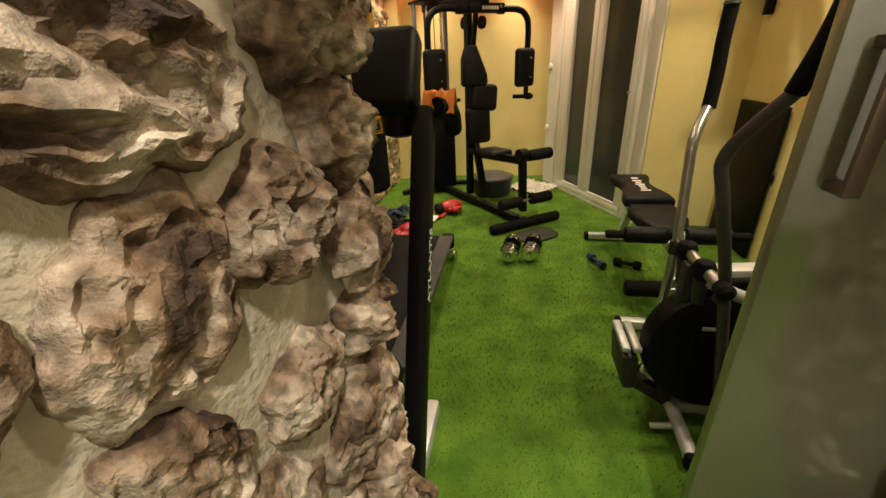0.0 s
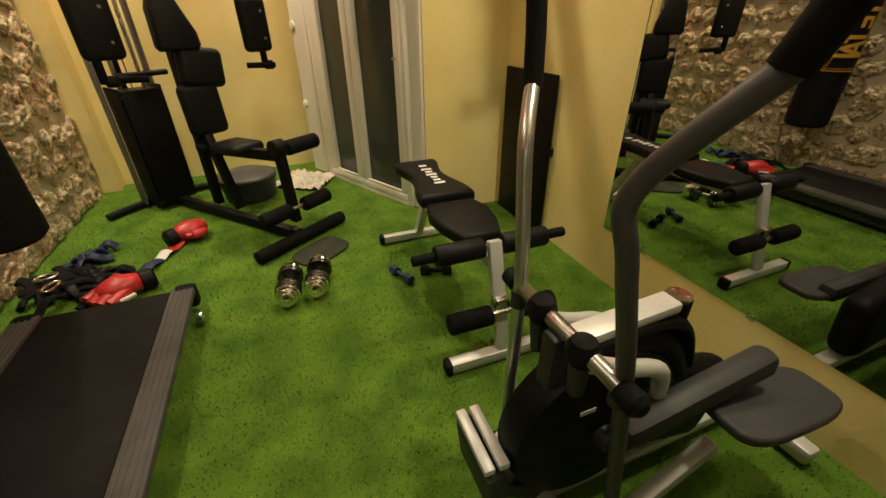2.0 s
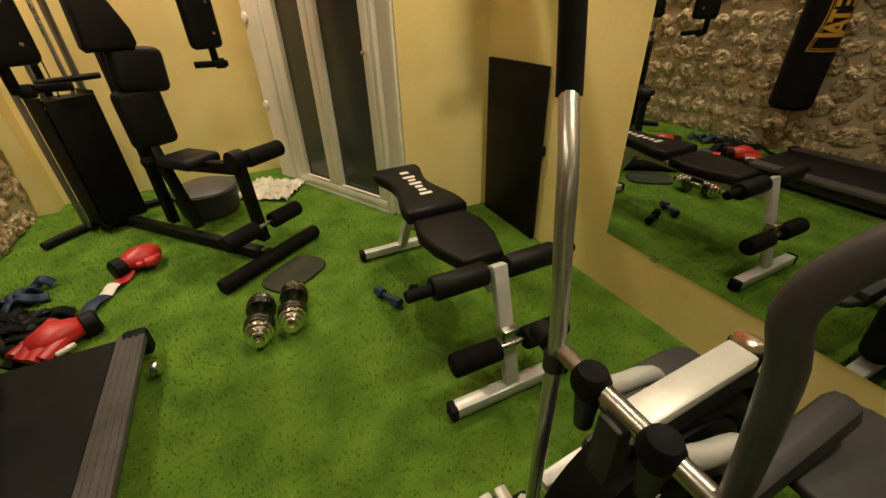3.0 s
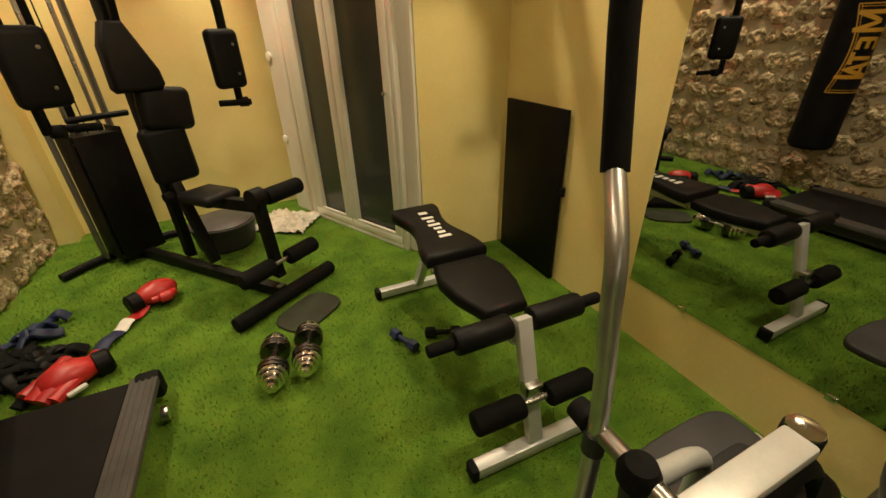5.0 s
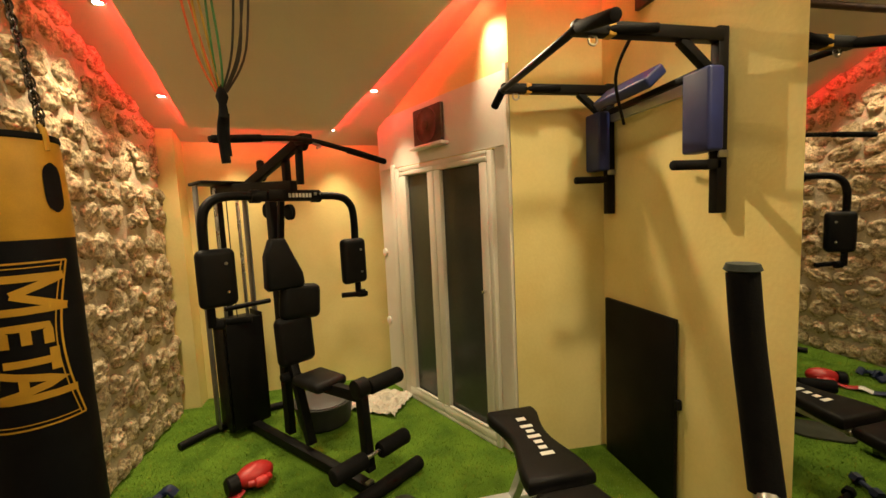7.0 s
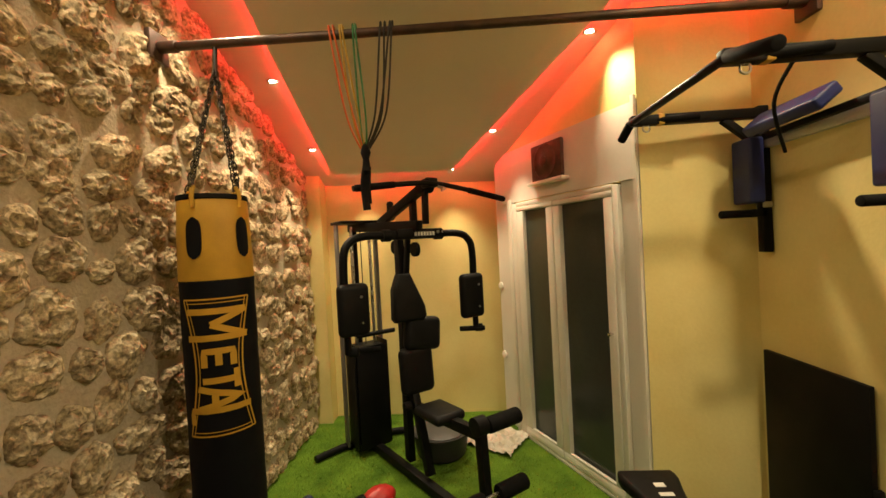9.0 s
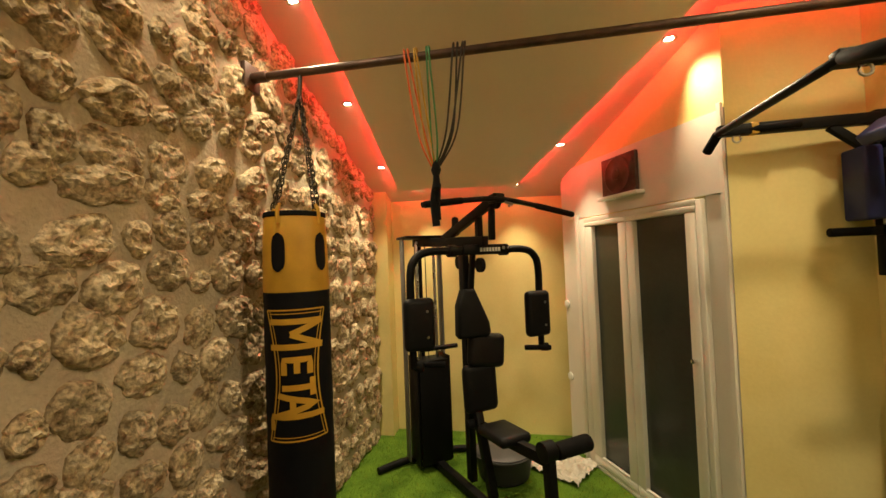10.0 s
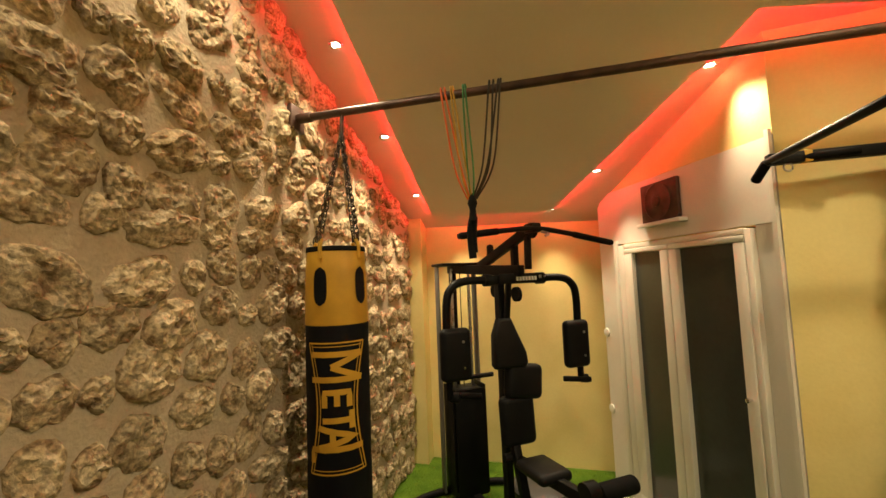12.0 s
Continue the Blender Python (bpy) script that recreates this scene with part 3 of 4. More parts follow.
    part("post_knob", rod((-0.02, -0.30, 0.52), (-0.10, -0.30, 0.52), 0.030), RUBBER, g)
    part("seat", pad((0.0, 0.0, 0.555), (0.22, 0.30, 0.065), 0.03, (3, 0, 0)), VINYL, g)
    part("seat_beam", beam((-0.01, -0.30, 0.50), (0.03, 0.36, 0.545), 0.05, 0.065), BLACK, g)
    # leg developer
    lever = part("leg_lever", beam((0.04, 0.37, 0.62), (0.04, 0.40, 0.13), 0.05, 0.06), BLACK, g)
    part("knuckle", lathe([(0.03, -0.04), (0.055, -0.036), (0.055, 0.036), (0.03, 0.04)], 18, None, pose(0.04, 0.365, 0.585, 0, 90)), BLACK, lever)
    for y, z, xa, xb in ((0.375, 0.575, 0.0, 0.33), (0.44, 0.215, -0.22, 0.30)):
        part("axle", rod((xa + 0.02, y, z), (xb - 0.02, y, z), 0.012), STEEL, lever)
        part("foam_roller", rod((0.09, y, z), (xb, y, z), 0.047, 18), FOAM, lever)
        if z < 0.4:
            part("foam_roller", rod((-0.01, y, z), (xa, y, z), 0.047, 18), FOAM, lever)
    part("lever_cap", box((0.04, 0.40, 0.125), (0.054, 0.064, 0.03), 0.006), RUBBER, lever)
    return g


multi_gym()


# ---- weight bench ----
def weight_bench():
    h, s = Vector((1.06, 3.51, 0)), Vector((1.045, 2.465, 0))
    d = (h - s).normalized()
    m = Matrix(((d.y, -d.x, 0), (d.x, d.y, 0), (0, 0, 1))).transposed().to_4x4()
    m.translation = s
    b = thing("weight_bench", m, "black padded weight bench with grey steel frame", "weight bench")
    L = (h - s).length
    n = 18
    out = []
    for k in range(n + 1):
        t = k / n
        w = 0.118 + 0.026 * math.cos(2 * math.pi * (t - 0.06)) - 0.02 * (t > 0.92) * (t - 0.92) / 0.08
        out.append((w, 0.475 + t * (L - 0.475)))
    outline = [(x, y) for x, y in out] + [(-x, y) for x, y in out[::-1]]
    back = part("back_pad", plate(outline, 0.065, pose(0, 0, 0.49, -90), 0.022), VINYL, b)
    for k in range(6):
        part("lettering", box((0.012, 0.63 + 0.044 * k, 0.524), (0.060 if k in (0, 3, 5) else 0.038, 0.024, 0.002), 0.0008), PRINT, back, "white printed letter bar")
    part("lettering", box((0.012, 0.915, 0.524), (0.045, 0.030, 0.002), 0.0005), PRINT, back, "white printed mark")
    seat_out = [(-0.085, 0.08), (0.085, 0.08), (0.135, 0.22), (0.15, 0.34), (0.12, 0.46), (-0.12, 0.46), (-0.15, 0.34), (-0.135, 0.22)]
    part("seat_pad", plate(seat_out, 0.06, pose(0, 0, 0.465, -90), 0.022), VINYL, b)
    part("hinge_bar", rod((-0.13, 0.467, 0.455), (0.13, 0.467, 0.455), 0.014), STEEL, b)
    part("spine", beam((0, 0.0, 0.41), (0, 0.90, 0.425), 0.05, 0.05), SILVER, b)
    part("rear_leg", beam((0, 0.80, 0.40), (0, 1.02, 0.04), 0.045, 0.045), SILVER, b)
    rear = part("rear_foot", beam((-0.24, 1.02, 0.035), (0.24, 1.02, 0.035), 0.045, 0.045), SILVER, b)
    front = part("front_foot", beam((-0.24, -0.14, 0.035), (0.24, -0.14, 0.035), 0.05, 0.05), SILVER, b)
    for f, y in ((rear, 1.02), (front, -0.14)):
        for s2 in (-1, 1):
            part("foot_cap", box((s2 * 0.245, y, 0.035), (0.03, 0.058, 0.058), 0.01), RUBBER, f, "black rubber cap")
    part("front_leg", beam((0, -0.012, 0.51), (0, -0.14, 0.06), 0.055, 0.035), SILVER, b)
    part("upper_axle", rod((-0.30, 0.0, 0.48), (0.30, 0.0, 0.48), 0.013), STEEL, b)
    part("lower_axle", rod((-0.22, -0.12, 0.235), (0.22, -0.12, 0.235), 0.013), STEEL, b)
    for s2 in (-1, 1):
        part("foam_roller", rod((s2 * 0.04, 0.0, 0.48), (s2 * 0.245, 0.0, 0.48), 0.043, 18), VINYL, b)
        part("foam_roller", rod((s2 * 0.05, -0.12, 0.235), (s2 * 0.235, -0.12, 0.235), 0.042, 18), FOAM, b)
        part("hand_grip", rod((s2 * 0.235, 0.0, 0.48), (s2 * 0.335, 0.0, 0.48), 0.021), FOAM, b)
    part("joint_plate", box((0, -0.095, 0.27), (0.06, 0.05, 0.05), 0.003), STEEL, b)
    return b


weight_bench()


# ---- treadmill ----
def treadmill():
    t = thing("treadmill", pose(-0.55, 0, 0), "black treadmill with a wide dark running belt along the stone wall", "treadmill")
    y0, y1 = 1.74, 3.215
    yc, ln = (y0 + y1) / 2, y1 - y0
    part("deck", box((0, yc, 0.075), (0.64, ln, 0.08), 0.01), DARKGREY, t)
    part("running_belt", box((0, yc, 0.125), (0.50, ln - 0.04, 0.016), 0.006), BELT, t)
    for s in (-1, 1):
        part("side_rail", box((s * 0.305, yc, 0.126), (0.102, ln - 0.02, 0.034), 0.008), RAIL, t, "grey ribbed side rail")
        for k in range(4):
            part("rib", box((s * (0.272 + 0.022 * k), yc, 0.1435), (0.008, ln - 0.05, 0.004), 0.001), RAIL, t)
        part("rear_cap", box((s * 0.312, y1 - 0.02, 0.09), (0.095, 0.07, 0.115), 0.02), RUBBER, t)
        part("roller_wheel", lathe([(0.01, -0.015), (0.03, -0.013), (0.03, 0.013), (0.01, 0.015)], 16, None, pose(s * 0.37, y1 - 0.16, 0.045, 0, 90)), STEEL, t)
    part("motor_hood", box((0, 1.51, 0.13), (0.70, 0.46, 0.20), 0.05, seg=4), BLACK, t)
    part("hood_mark", box((-0.02, 1.69, 0.232), (0.07, 0.03, 0.006), 0.002), RED, t, "red badge")
    for s in (-1, 1):
        lo, hi = Vector((s * 0.50, 1.20, 0.02)), Vector((s * 0.515, 1.68, 1.20))
        post = part("upright", beam(lo, hi, 0.06, 0.085, 0.015), BLACK, t)
        part("foot_cover", beam((s * 0.485, 1.65, 0.045), (s * 0.485, 1.22, 0.045), 0.05, 0.075, 0.012), SILVER, t, "silver foot bar")
        part("foot_end", box((s * 0.485, 1.205, 0.045), (0.056, 0.03, 0.082), 0.01), RUBBER, t)
        part("hand_rail", tube([(s * 0.55, 1.68, 1.20), (s * 0.58, 1.74, 1.18), (s * 0.58, 1.80, 1.12)], 0.03, 14), FOAM, post)
        if s > 0:
            along = (hi - lo).normalized()
            side = Vector((1, 0, 0))
            up = side.cross(along).normalized()
            m = Matrix((along, up, along.cross(up))).transposed().to_4x4()
            m.translation = lo.lerp(hi, 0.635) + Vector((0.0312, 0.0, 0))
            writing("lettering", "ATLANTIS", 0.050, PRINT, post, m, "white upright lettering", 0.0006)
    con = part("console", box((0, 1.71, 1.30), (1.0, 0.10, 0.24), 0.03, (-28, 0, 0), 4), BLACK, t)
    part("screen", box((0, 1.770, 1.32), (0.34, 0.008, 0.10), 0.003, (-28, 0, 0)), PANE, con)
    part("cup_holder", lathe([(0.03, -0.09), (0.055, -0.08), (0.06, 0.04), (0.05, 0.04), (0.045, -0.06)], 20, None, pose(0.42, 1.74, 1.20)), BLACK, con)
    return t


treadmill()


# ---- elliptical trainer ----
def elliptical():
    e = thing("elliptical_trainer", pose(0.80, 1.765, 0), "silver and black elliptical trainer beside the mirror", "elliptical trainer")
    fr = part("front_foot", tube([(0.03, 0.20, 0.045), (0.045, 0.15, 0.06), (0.062, 0.0, 0.062), (0.066, -0.15, 0.05), (0.066, -0.235, 0.035)], 0.025, 14), SILVER, e)
    for x, y in ((0.03, 0.205), (0.066, -0.245)):
        part("foot_cap", box((x, y, 0.034), (0.055, 0.035, 0.064), 0.014), RUBBER, fr, "black rubber cap")
    nose = part("nose_box", box((-0.118, 0.045, 0.235), (0.055, 0.20, 0.15), 0.012, (0, -6, 0)), DARKGREY, e)
    for dx in (-0.138, -0.098):
        part("nose_rail", beam((dx, 0.145, 0.328), (dx - 0.004, -0.045, 0.332), 0.03, 0.022, 0.006), SILVER, nose, "silver top rail")
    part("nose_bracket", beam((-0.11, 0.02, 0.17), (0.05, 0.0, 0.08), 0.05, 0.05, 0.008), DARKGREY, nose)
    part("axle", rod((-0.03, -0.10, 0.03), (0.06, -0.10, 0.04), 0.012, 12), SILVER, e)
    part("rear_foot", beam((0.92, -0.24, 0.05), (0.92, 0.24, 0.05), 0.06, 0.06, 0.012), SILVER, e)
    part("main_beam", beam((0.05, 0.0, 0.06), (0.92, 0.0, 0.06), 0.06, 0.05, 0.01), SILVER, e)
    part("mast", beam((0.03, 0.0, 0.08), (0.03, 0.0, 0.68), 0.06, 0.05, 0.01), DARKGREY, e)
    fly = part("flywheel_cover", lathe([(0.02, -0.062), (0.20, -0.060), (0.245, -0.046), (0.255, 0), (0.245, 0.046), (0.20, 0.060), (0.02, 0.062)], 44, None, pose(0.17, 0.0, 0.345, 90)), BLACK, e)
    part("cover_badge", box((0.10, -0.0635, 0.46), (0.045, 0.003, 0.014), 0.001), SILVER, fly)
    # flat silver top beam that curves over into the drive case
    part("top_beam", beam((0.03, 0, 0.648), (0.36, 0, 0.668), 0.062, 0.03, 0.008), SILVER, e, "silver flat top beam")
    part("beam_bend", tube([(0.05, 0, 0.61), (0.20, 0, 0.632), (0.34, 0, 0.625), (0.42, 0, 0.57), (0.47, 0, 0.44)], 0.042, 16, flat=0.5), BLACK, e)
    part("inner_arch", tube([(0.12, 0, 0.55), (0.24, 0, 0.58), (0.35, 0, 0.55), (0.43, 0, 0.45), (0.48, 0, 0.32)], 0.042, 14), BLACK, e)
    part("drive_case", box((0.46, 0, 0.27), (0.42, 0.11, 0.30), 0.06, (0, 16, 0), 4), BLACK, e)
    cup = part("knob_post", lathe([(0.03, 0), (0.034, 0.02), (0.034, 0.075), (0.028, 0.08)], 20, None, pose(0.392, 0.01, 0.59)), RUBBER, e)
    part("knob_ring", lathe([(0.022, 0.080), (0.031, 0.079), (0.031, 0.084), (0.022, 0.085)], 20, None, pose(0.392, 0.01, 0.59)), CHROME, cup, "bright ring")
    part("knob_cap", lathe([(0.021, 0.080), (0.021, 0.082), (0.001, 0.083)], 20, None, pose(0.392, 0.01, 0.59)), GREY, cup)
    part("pivot_axle", rod((0.034, -0.20, 0.69), (0.034, 0.20, 0.69), 0.018), STEEL, e)
    for s in (-1, 1):
        ball = part("pivot_ball", lathe([(0.006, -0.036), (0.023, -0.030), (0.034, -0.011), (0.036, 0.007), (0.026, 0.029), (0.006, 0.036)], 18, None, pose(0.03, s * 0.072, 0.69)), RUBBER, e)
        part("pivot_bracket", tube([(0.03, s * 0.072, 0.66), (0.035, s * 0.072, 0.57)], 0.024, 12, radii=[1, 0.75]), DARKGREY, ball)
        part("side_tube", tube([(0.04, s * 0.075, 0.655), (0.14, s * 0.085, 0.61), (0.22, s * 0.09, 0.585), (0.27, s * 0.09, 0.54), (0.28, s * 0.09, 0.40)], 0.021, 12), SILVER, e)
        part("hub", lathe([(0.012, -0.028), (0.024, -0.024), (0.026, 0.016), (0.014, 0.028)], 18, None, pose(0.034, s * 0.20, 0.69, 90)), RUBBER, e)
        if s > 0:
            pts = [(0.02, 0.15, 0.08), (0.023, 0.155, 0.22), (0.03, 0.165, 0.69), (0.026, 0.185, 0.93), (0.028, 0.20, 1.05), (0.09, 0.289, 1.15)]
            grip = [(0.085, 0.28, 1.135), (0.10, 0.31, 1.24), (0.105, 0.33, 1.34), (0.115, 0.35, 1.445)]
        else:
            pts = [(0.165, -0.165, 0.09), (0.15, -0.165, 0.16), (0.05, -0.165, 0.69), (-0.015, -0.16, 0.96), (-0.028, -0.153, 1.075), (0.04, -0.255, 1.24)]
            grip = [(0.034, -0.245, 1.225), (0.045, -0.275, 1.32), (0.05, -0.30, 1.42), (0.055, -0.32, 1.51)]
        arm = part("handle_bar", tube(pts, 0.017, 14), TUBE if s > 0 else GREY, e)
        part("grip", tube(grip, 0.0225, 14), FOAM, arm, "black foam grip")
        part("grip_cap", lathe([(0.02, 0), (0.026, 0.004), (0.022, 0.014), (0.004, 0.016)], 14, None, pose(*grip[-1])), GREENCAP, arm, "green end cap")
        part("collar", lathe([(0.0175, -0.028), (0.0215, -0.025), (0.0215, 0.025), (0.0175, 0.028)], 16, None, pose(pts[2][0], pts[2][1], 0.66)), DARKGREY, arm)
        py = s * 0.165
        part("link_bar", beam((0.185 if s < 0 else 0.061, py, 0.10 if s < 0 else 0.17), (0.46, py, 0.285 if s < 0 else 0.22), 0.04, 0.045, 0.006), SILVER, e)
        pa = part("pedal_arm", beam((0.15, s * 0.12, 0.42 if s < 0 else 0.30), (0.62, s * 0.125, 0.50 if s < 0 else 0.30), 0.075, 0.08, 0.03), DARKGREY, e)
        pedal = [(0.09 * abs(math.cos(k * math.pi / 14)) ** 0.5 * math.copysign(1, math.cos(k * math.pi / 14)), 0.20 * abs(math.sin(k * math.pi / 14)) ** 0.6 * math.copysign(1, math.sin(k * math.pi / 14))) for k in range(28)]
        part("foot_plate", plate(pedal, 0.03, pose(0.60 if s < 0 else 0.50, -0.185 if s < 0 else 0.19, 0.40 if s < 0 else 0.28, 90, 0, 90) @ pose(0, 0, 0, 6 if s < 0 else -4), 0.01), PLATE, pa, "grey foot plate")
    part("crank", rod((0.17, -0.10, 0.345), (0.17, 0.10, 0.345), 0.03), DARKGREY, e)
    return e


elliptical()


# ---- punching bag ----
def punching_bag():
    b = thing("punching_bag", pose(-0.85, 3.36, 0), "black and yellow canvas punching bag hanging on chains", "punching bag")
    r, top, bot = 0.150, 1.885, 0.435
    prof = [(0.02, bot), (r * 0.85, bot + 0.004), (r, bot + 0.03)]
    for k in range(12):
        prof.append((r * (1.0 - 0.012 * (k % 3 == 1)), bot + 0.03 + (1.53 - bot - 0.03) * (k + 1) / 12))
    body = part("body", lathe(prof + [(0.02, 1.53)], 36), CANVAS, b)
    part("collar", lathe([(r * 0.99, 1.525), (r * 1.005, 1.54), (r * 0.975, 1.74), (r * 0.93, top - 0.01), (r * 0.90, top), (0.02, top - 0.02)], 36), GOLD, b, "yellow top band")
    part("rim", lathe([(r * 0.93, top - 0.012), (r * 0.955, top - 0.006), (r * 0.94, top + 0.012), (r * 0.88, top + 0.012), (r * 0.88, top - 0.02)], 36), RUBBER, b)
    for a in (-90, -12, 78, 168):
        ca, sa = math.cos(radians(a)), math.sin(radians(a))
        win = bmesh.new()
        rows = []
        for k in range(13):
            t = k / 6 - 1
            half, z = 13 * max(0.02, 1 - abs(t) ** 4) ** 0.5, 1.71 + 0.088 * t
            rr = r * (1.028 - (z - 1.54) * 0.19)
            rows.append([win.verts.new((rr * math.cos(radians(a + half * q)), rr * math.sin(radians(a + half * q)), z)) for q in (-1, -0.5, 0, 0.5, 1)])
        for p, q in zip(rows, rows[1:]):
            for n in range(4):
                win.faces.new((p[n], p[n + 1], q[n + 1], q[n]))
        part("window_patch", win, CANVAS, b, "black oval patch")
        part("strap", tube([(r * 0.95 * ca, r * 0.95 * sa, 1.84), (r * 0.93 * ca, r * 0.93 * sa, 1.905), (r * 0.85 * ca, r * 0.85 * sa, 1.93)], 0.010, 8), GOLD, b)
    # printed emblem, wrapped round the drum
    face = -63

    def wrap(x, z, lift=0.004):
        a = radians(face) + x / r
        return ((r + lift) * math.cos(a), (r + lift) * math.sin(a), z)

    def ribbon(pts, w):
        bm = bmesh.new()
        q = [Vector((x, z, 0)) for x, z in pts]
        rows = []
        for i, v in enumerate(q):
            d = (q[min(i + 1, len(q) - 1)] - q[max(i - 1, 0)]).normalized()
            nrm = Vector((-d.y, d.x, 0)) * w / 2
            rows.append([bm.verts.new(wrap(*(v + nrm).xy)), bm.verts.new(wrap(*(v - nrm).xy))])
        for a, c in zip(rows, rows[1:]):
            bm.faces.new((a[0], a[1], c[1], c[0]))
        return bm

    zt, zb, hw = 1.452, 0.878, 0.135
    side = lambda s, k: (s * (hw - 0.045 * math.sin(math.pi * k / 14)), zb + (zt - zb) * k / 14)
    for inset, w in ((0, 0.007), (0.016, 0.004)):
        for s in (-1, 1):
            part("emblem_line", ribbon([(x - s * inset, z) for x, z in (side(s, k) for k in range(15))], w), GOLD, b)
        for z in (zt - inset, zb + inset):
            part("emblem_line", ribbon([(-hw + inset + (2 * hw - 2 * inset) * k / 10, z) for k in range(11)], w), GOLD, b)
    # large letters reading upwards, built of strokes
    strokes = {"M": [[(-.09, -.5), (-.09, .5)], [(-.09, .5), (0, -.1)], [(0, -.1), (.09, .5)], [(.09, .5), (.09, -.5)]],
               "E": [[(.06, -.5), (-.06, -.5), (-.06, .5), (.06, .5)], [(-.06, 0), (.05, 0)]],
               "T": [[(-.08, .5), (.08, .5)], [(0, .5), (0, -.5)]],
               "A": [[(-.08, -.5), (0, .5), (.08, -.5)], [(-.05, -.12), (.05, -.12)]],
               "L": [[(-.06, .5), (-.06, -.5), (.06, -.5)]]}
    for ch, tall, z, wide in (("M", 0.235, 1.345, 0.62), ("E", 0.11, 1.20, 0.55), ("T", 0.13, 1.11, 0.50), ("A", 0.17, 1.035, 0.55), ("L", 0.235, 0.955, 0.50)):
        for line in strokes[ch]:
            fine = []
            for (x0, y0), (x1, y1) in zip(line, line[1:]):
                fine += [(x0 + (x1 - x0) * k / 4, y0 + (y1 - y0) * k / 4) for k in range(4)]
            fine.append(line[-1])
            part("letter_stroke", ribbon([(y * tall, z - x * wide) for x, y in fine], 0.026), GOLD, b)
    # chains up to the bar
    for a in (-90, -12, 78, 168):
        p0 = Vector((0.14 * math.cos(radians(a)), 0.14 * math.sin(radians(a)), 1.93))
        p1 = Vector((0.0, 0.08, 2.50))
        ch = part("chain", tube([p0, p0.lerp(p1, 0.04)], 0.006, 6), IRON, b)
        n = 20
        for k in range(n):
            c = p0.lerp(p1, (k + 0.5) / n)
            q = (p1 - p0).to_track_quat("Z", "X").to_matrix().to_4x4()
            tmp = bmesh.new()
            loop = [Matrix.Translation(c) @ q @ pose(0, 0, 0, 0, 0, 90 * (k % 2)) @ Vector((0.011 * math.cos(t * math.pi / 5), 0, 0.023 * math.sin(t * math.pi / 5))) for t in range(11)]
            part("chain_link", tube(loop, 0.0035, 6, False, tmp), IRON, ch)
    part("top_chain", tube([(0, 0.08, 2.49), (0, 0.09, 2.61)], 0.011, 8), IRON, b)
    return b


punching_bag()


# ---- pull-up bar across the room, with rubber bands ----
def pull_up_bar():
    b = thing("pull_up_bar", pose(0, 0, 0), "brown steel pull-up bar spanning from stone wall to mirror wall", "pull-up bar")
    part("bar", rod((-1.12, 3.45, 2.63), (1.81, 3.45, 2.61), 0.021, 16), BROWN, b)
    for x, y, z, s in ((-1.12, 3.45, 2.63, 1), (1.82, 3.45, 2.61, -1)):
        pl = part("wall_plate", box((x - s * 0.012, y, z), (0.03, 0.12, 0.14), 0.006), BROWN, b)
        part("socket", rod((x, y, z), (x + s * 0.09, y, z), 0.028), BROWN, pl)
    return b


pull_up_bar()
BAR = lambda x: Vector((x, 3.45, 2.63 - (x + 1.12) * 0.0068))
JOIN = Vector((-0.19, 3.57, 2.09))
BANDS = [("orange", (0.75, 0.14, 0.03), -0.285, 0.020), ("yellow", (0.55, 0.32, 0.03), -0.24, 0.012), ("green", (0.04, 0.22, 0.08), -0.18, 0.012),
         ("black", (0.02, 0.018, 0.016), -0.05, 0.02), ("black", (0.03, 0.02, 0.016), -0.012, 0.012)]
for i, (nm, col, x, w) in enumerate(BANDS):
    mat = material(nm + "_latex", col, 0.5, vary=0.1, scale=10, fine=150)
    rb = thing("resistance_band", pose(0, 0, 0), nm + " rubber exercise band looped over the pull-up bar", "exercise band", "exercise bands")
    top = BAR(x)
    for s in (-1, 1):
        a = top + Vector((s * w / 2, 0, 0.0))
        mid = a.lerp(JOIN, 0.55) + Vector(((x + 0.2) * 0.16 + s * 0.012, 0.0, -0.05))
        part("strand", tube([a + Vector((0, 0.012, 0.018)), a + Vector((0, -0.02, 0.005)), mid, JOIN + Vector((s * 0.006 + (i - 2) * 0.008, 0, 0.03))], 0.0048, 8), mat, rb)
knot = thing("band_knot", pose(*JOIN), "bundle of knotted rubber band ends above the lat bar", "exercise band")
part("wrap", lathe([(0.008, -0.10), (0.022, -0.08), (0.016, -0.02), (0.026, 0.01), (0.014, 0.05), (0.01, 0.06)], 12), RUBBER, knot)
part("tail", tube([(0, 0, -0.06), (-0.02, 0.02, -0.14), (-0.015, 0.03, -0.27)], 0.020, 10), RUBBER, knot)
part("tail", tube([(0.012, 0, -0.06), (0.0, 0.02, -0.16), (0.0, 0.03, -0.24)], 0.012, 8), RUBBER, knot)


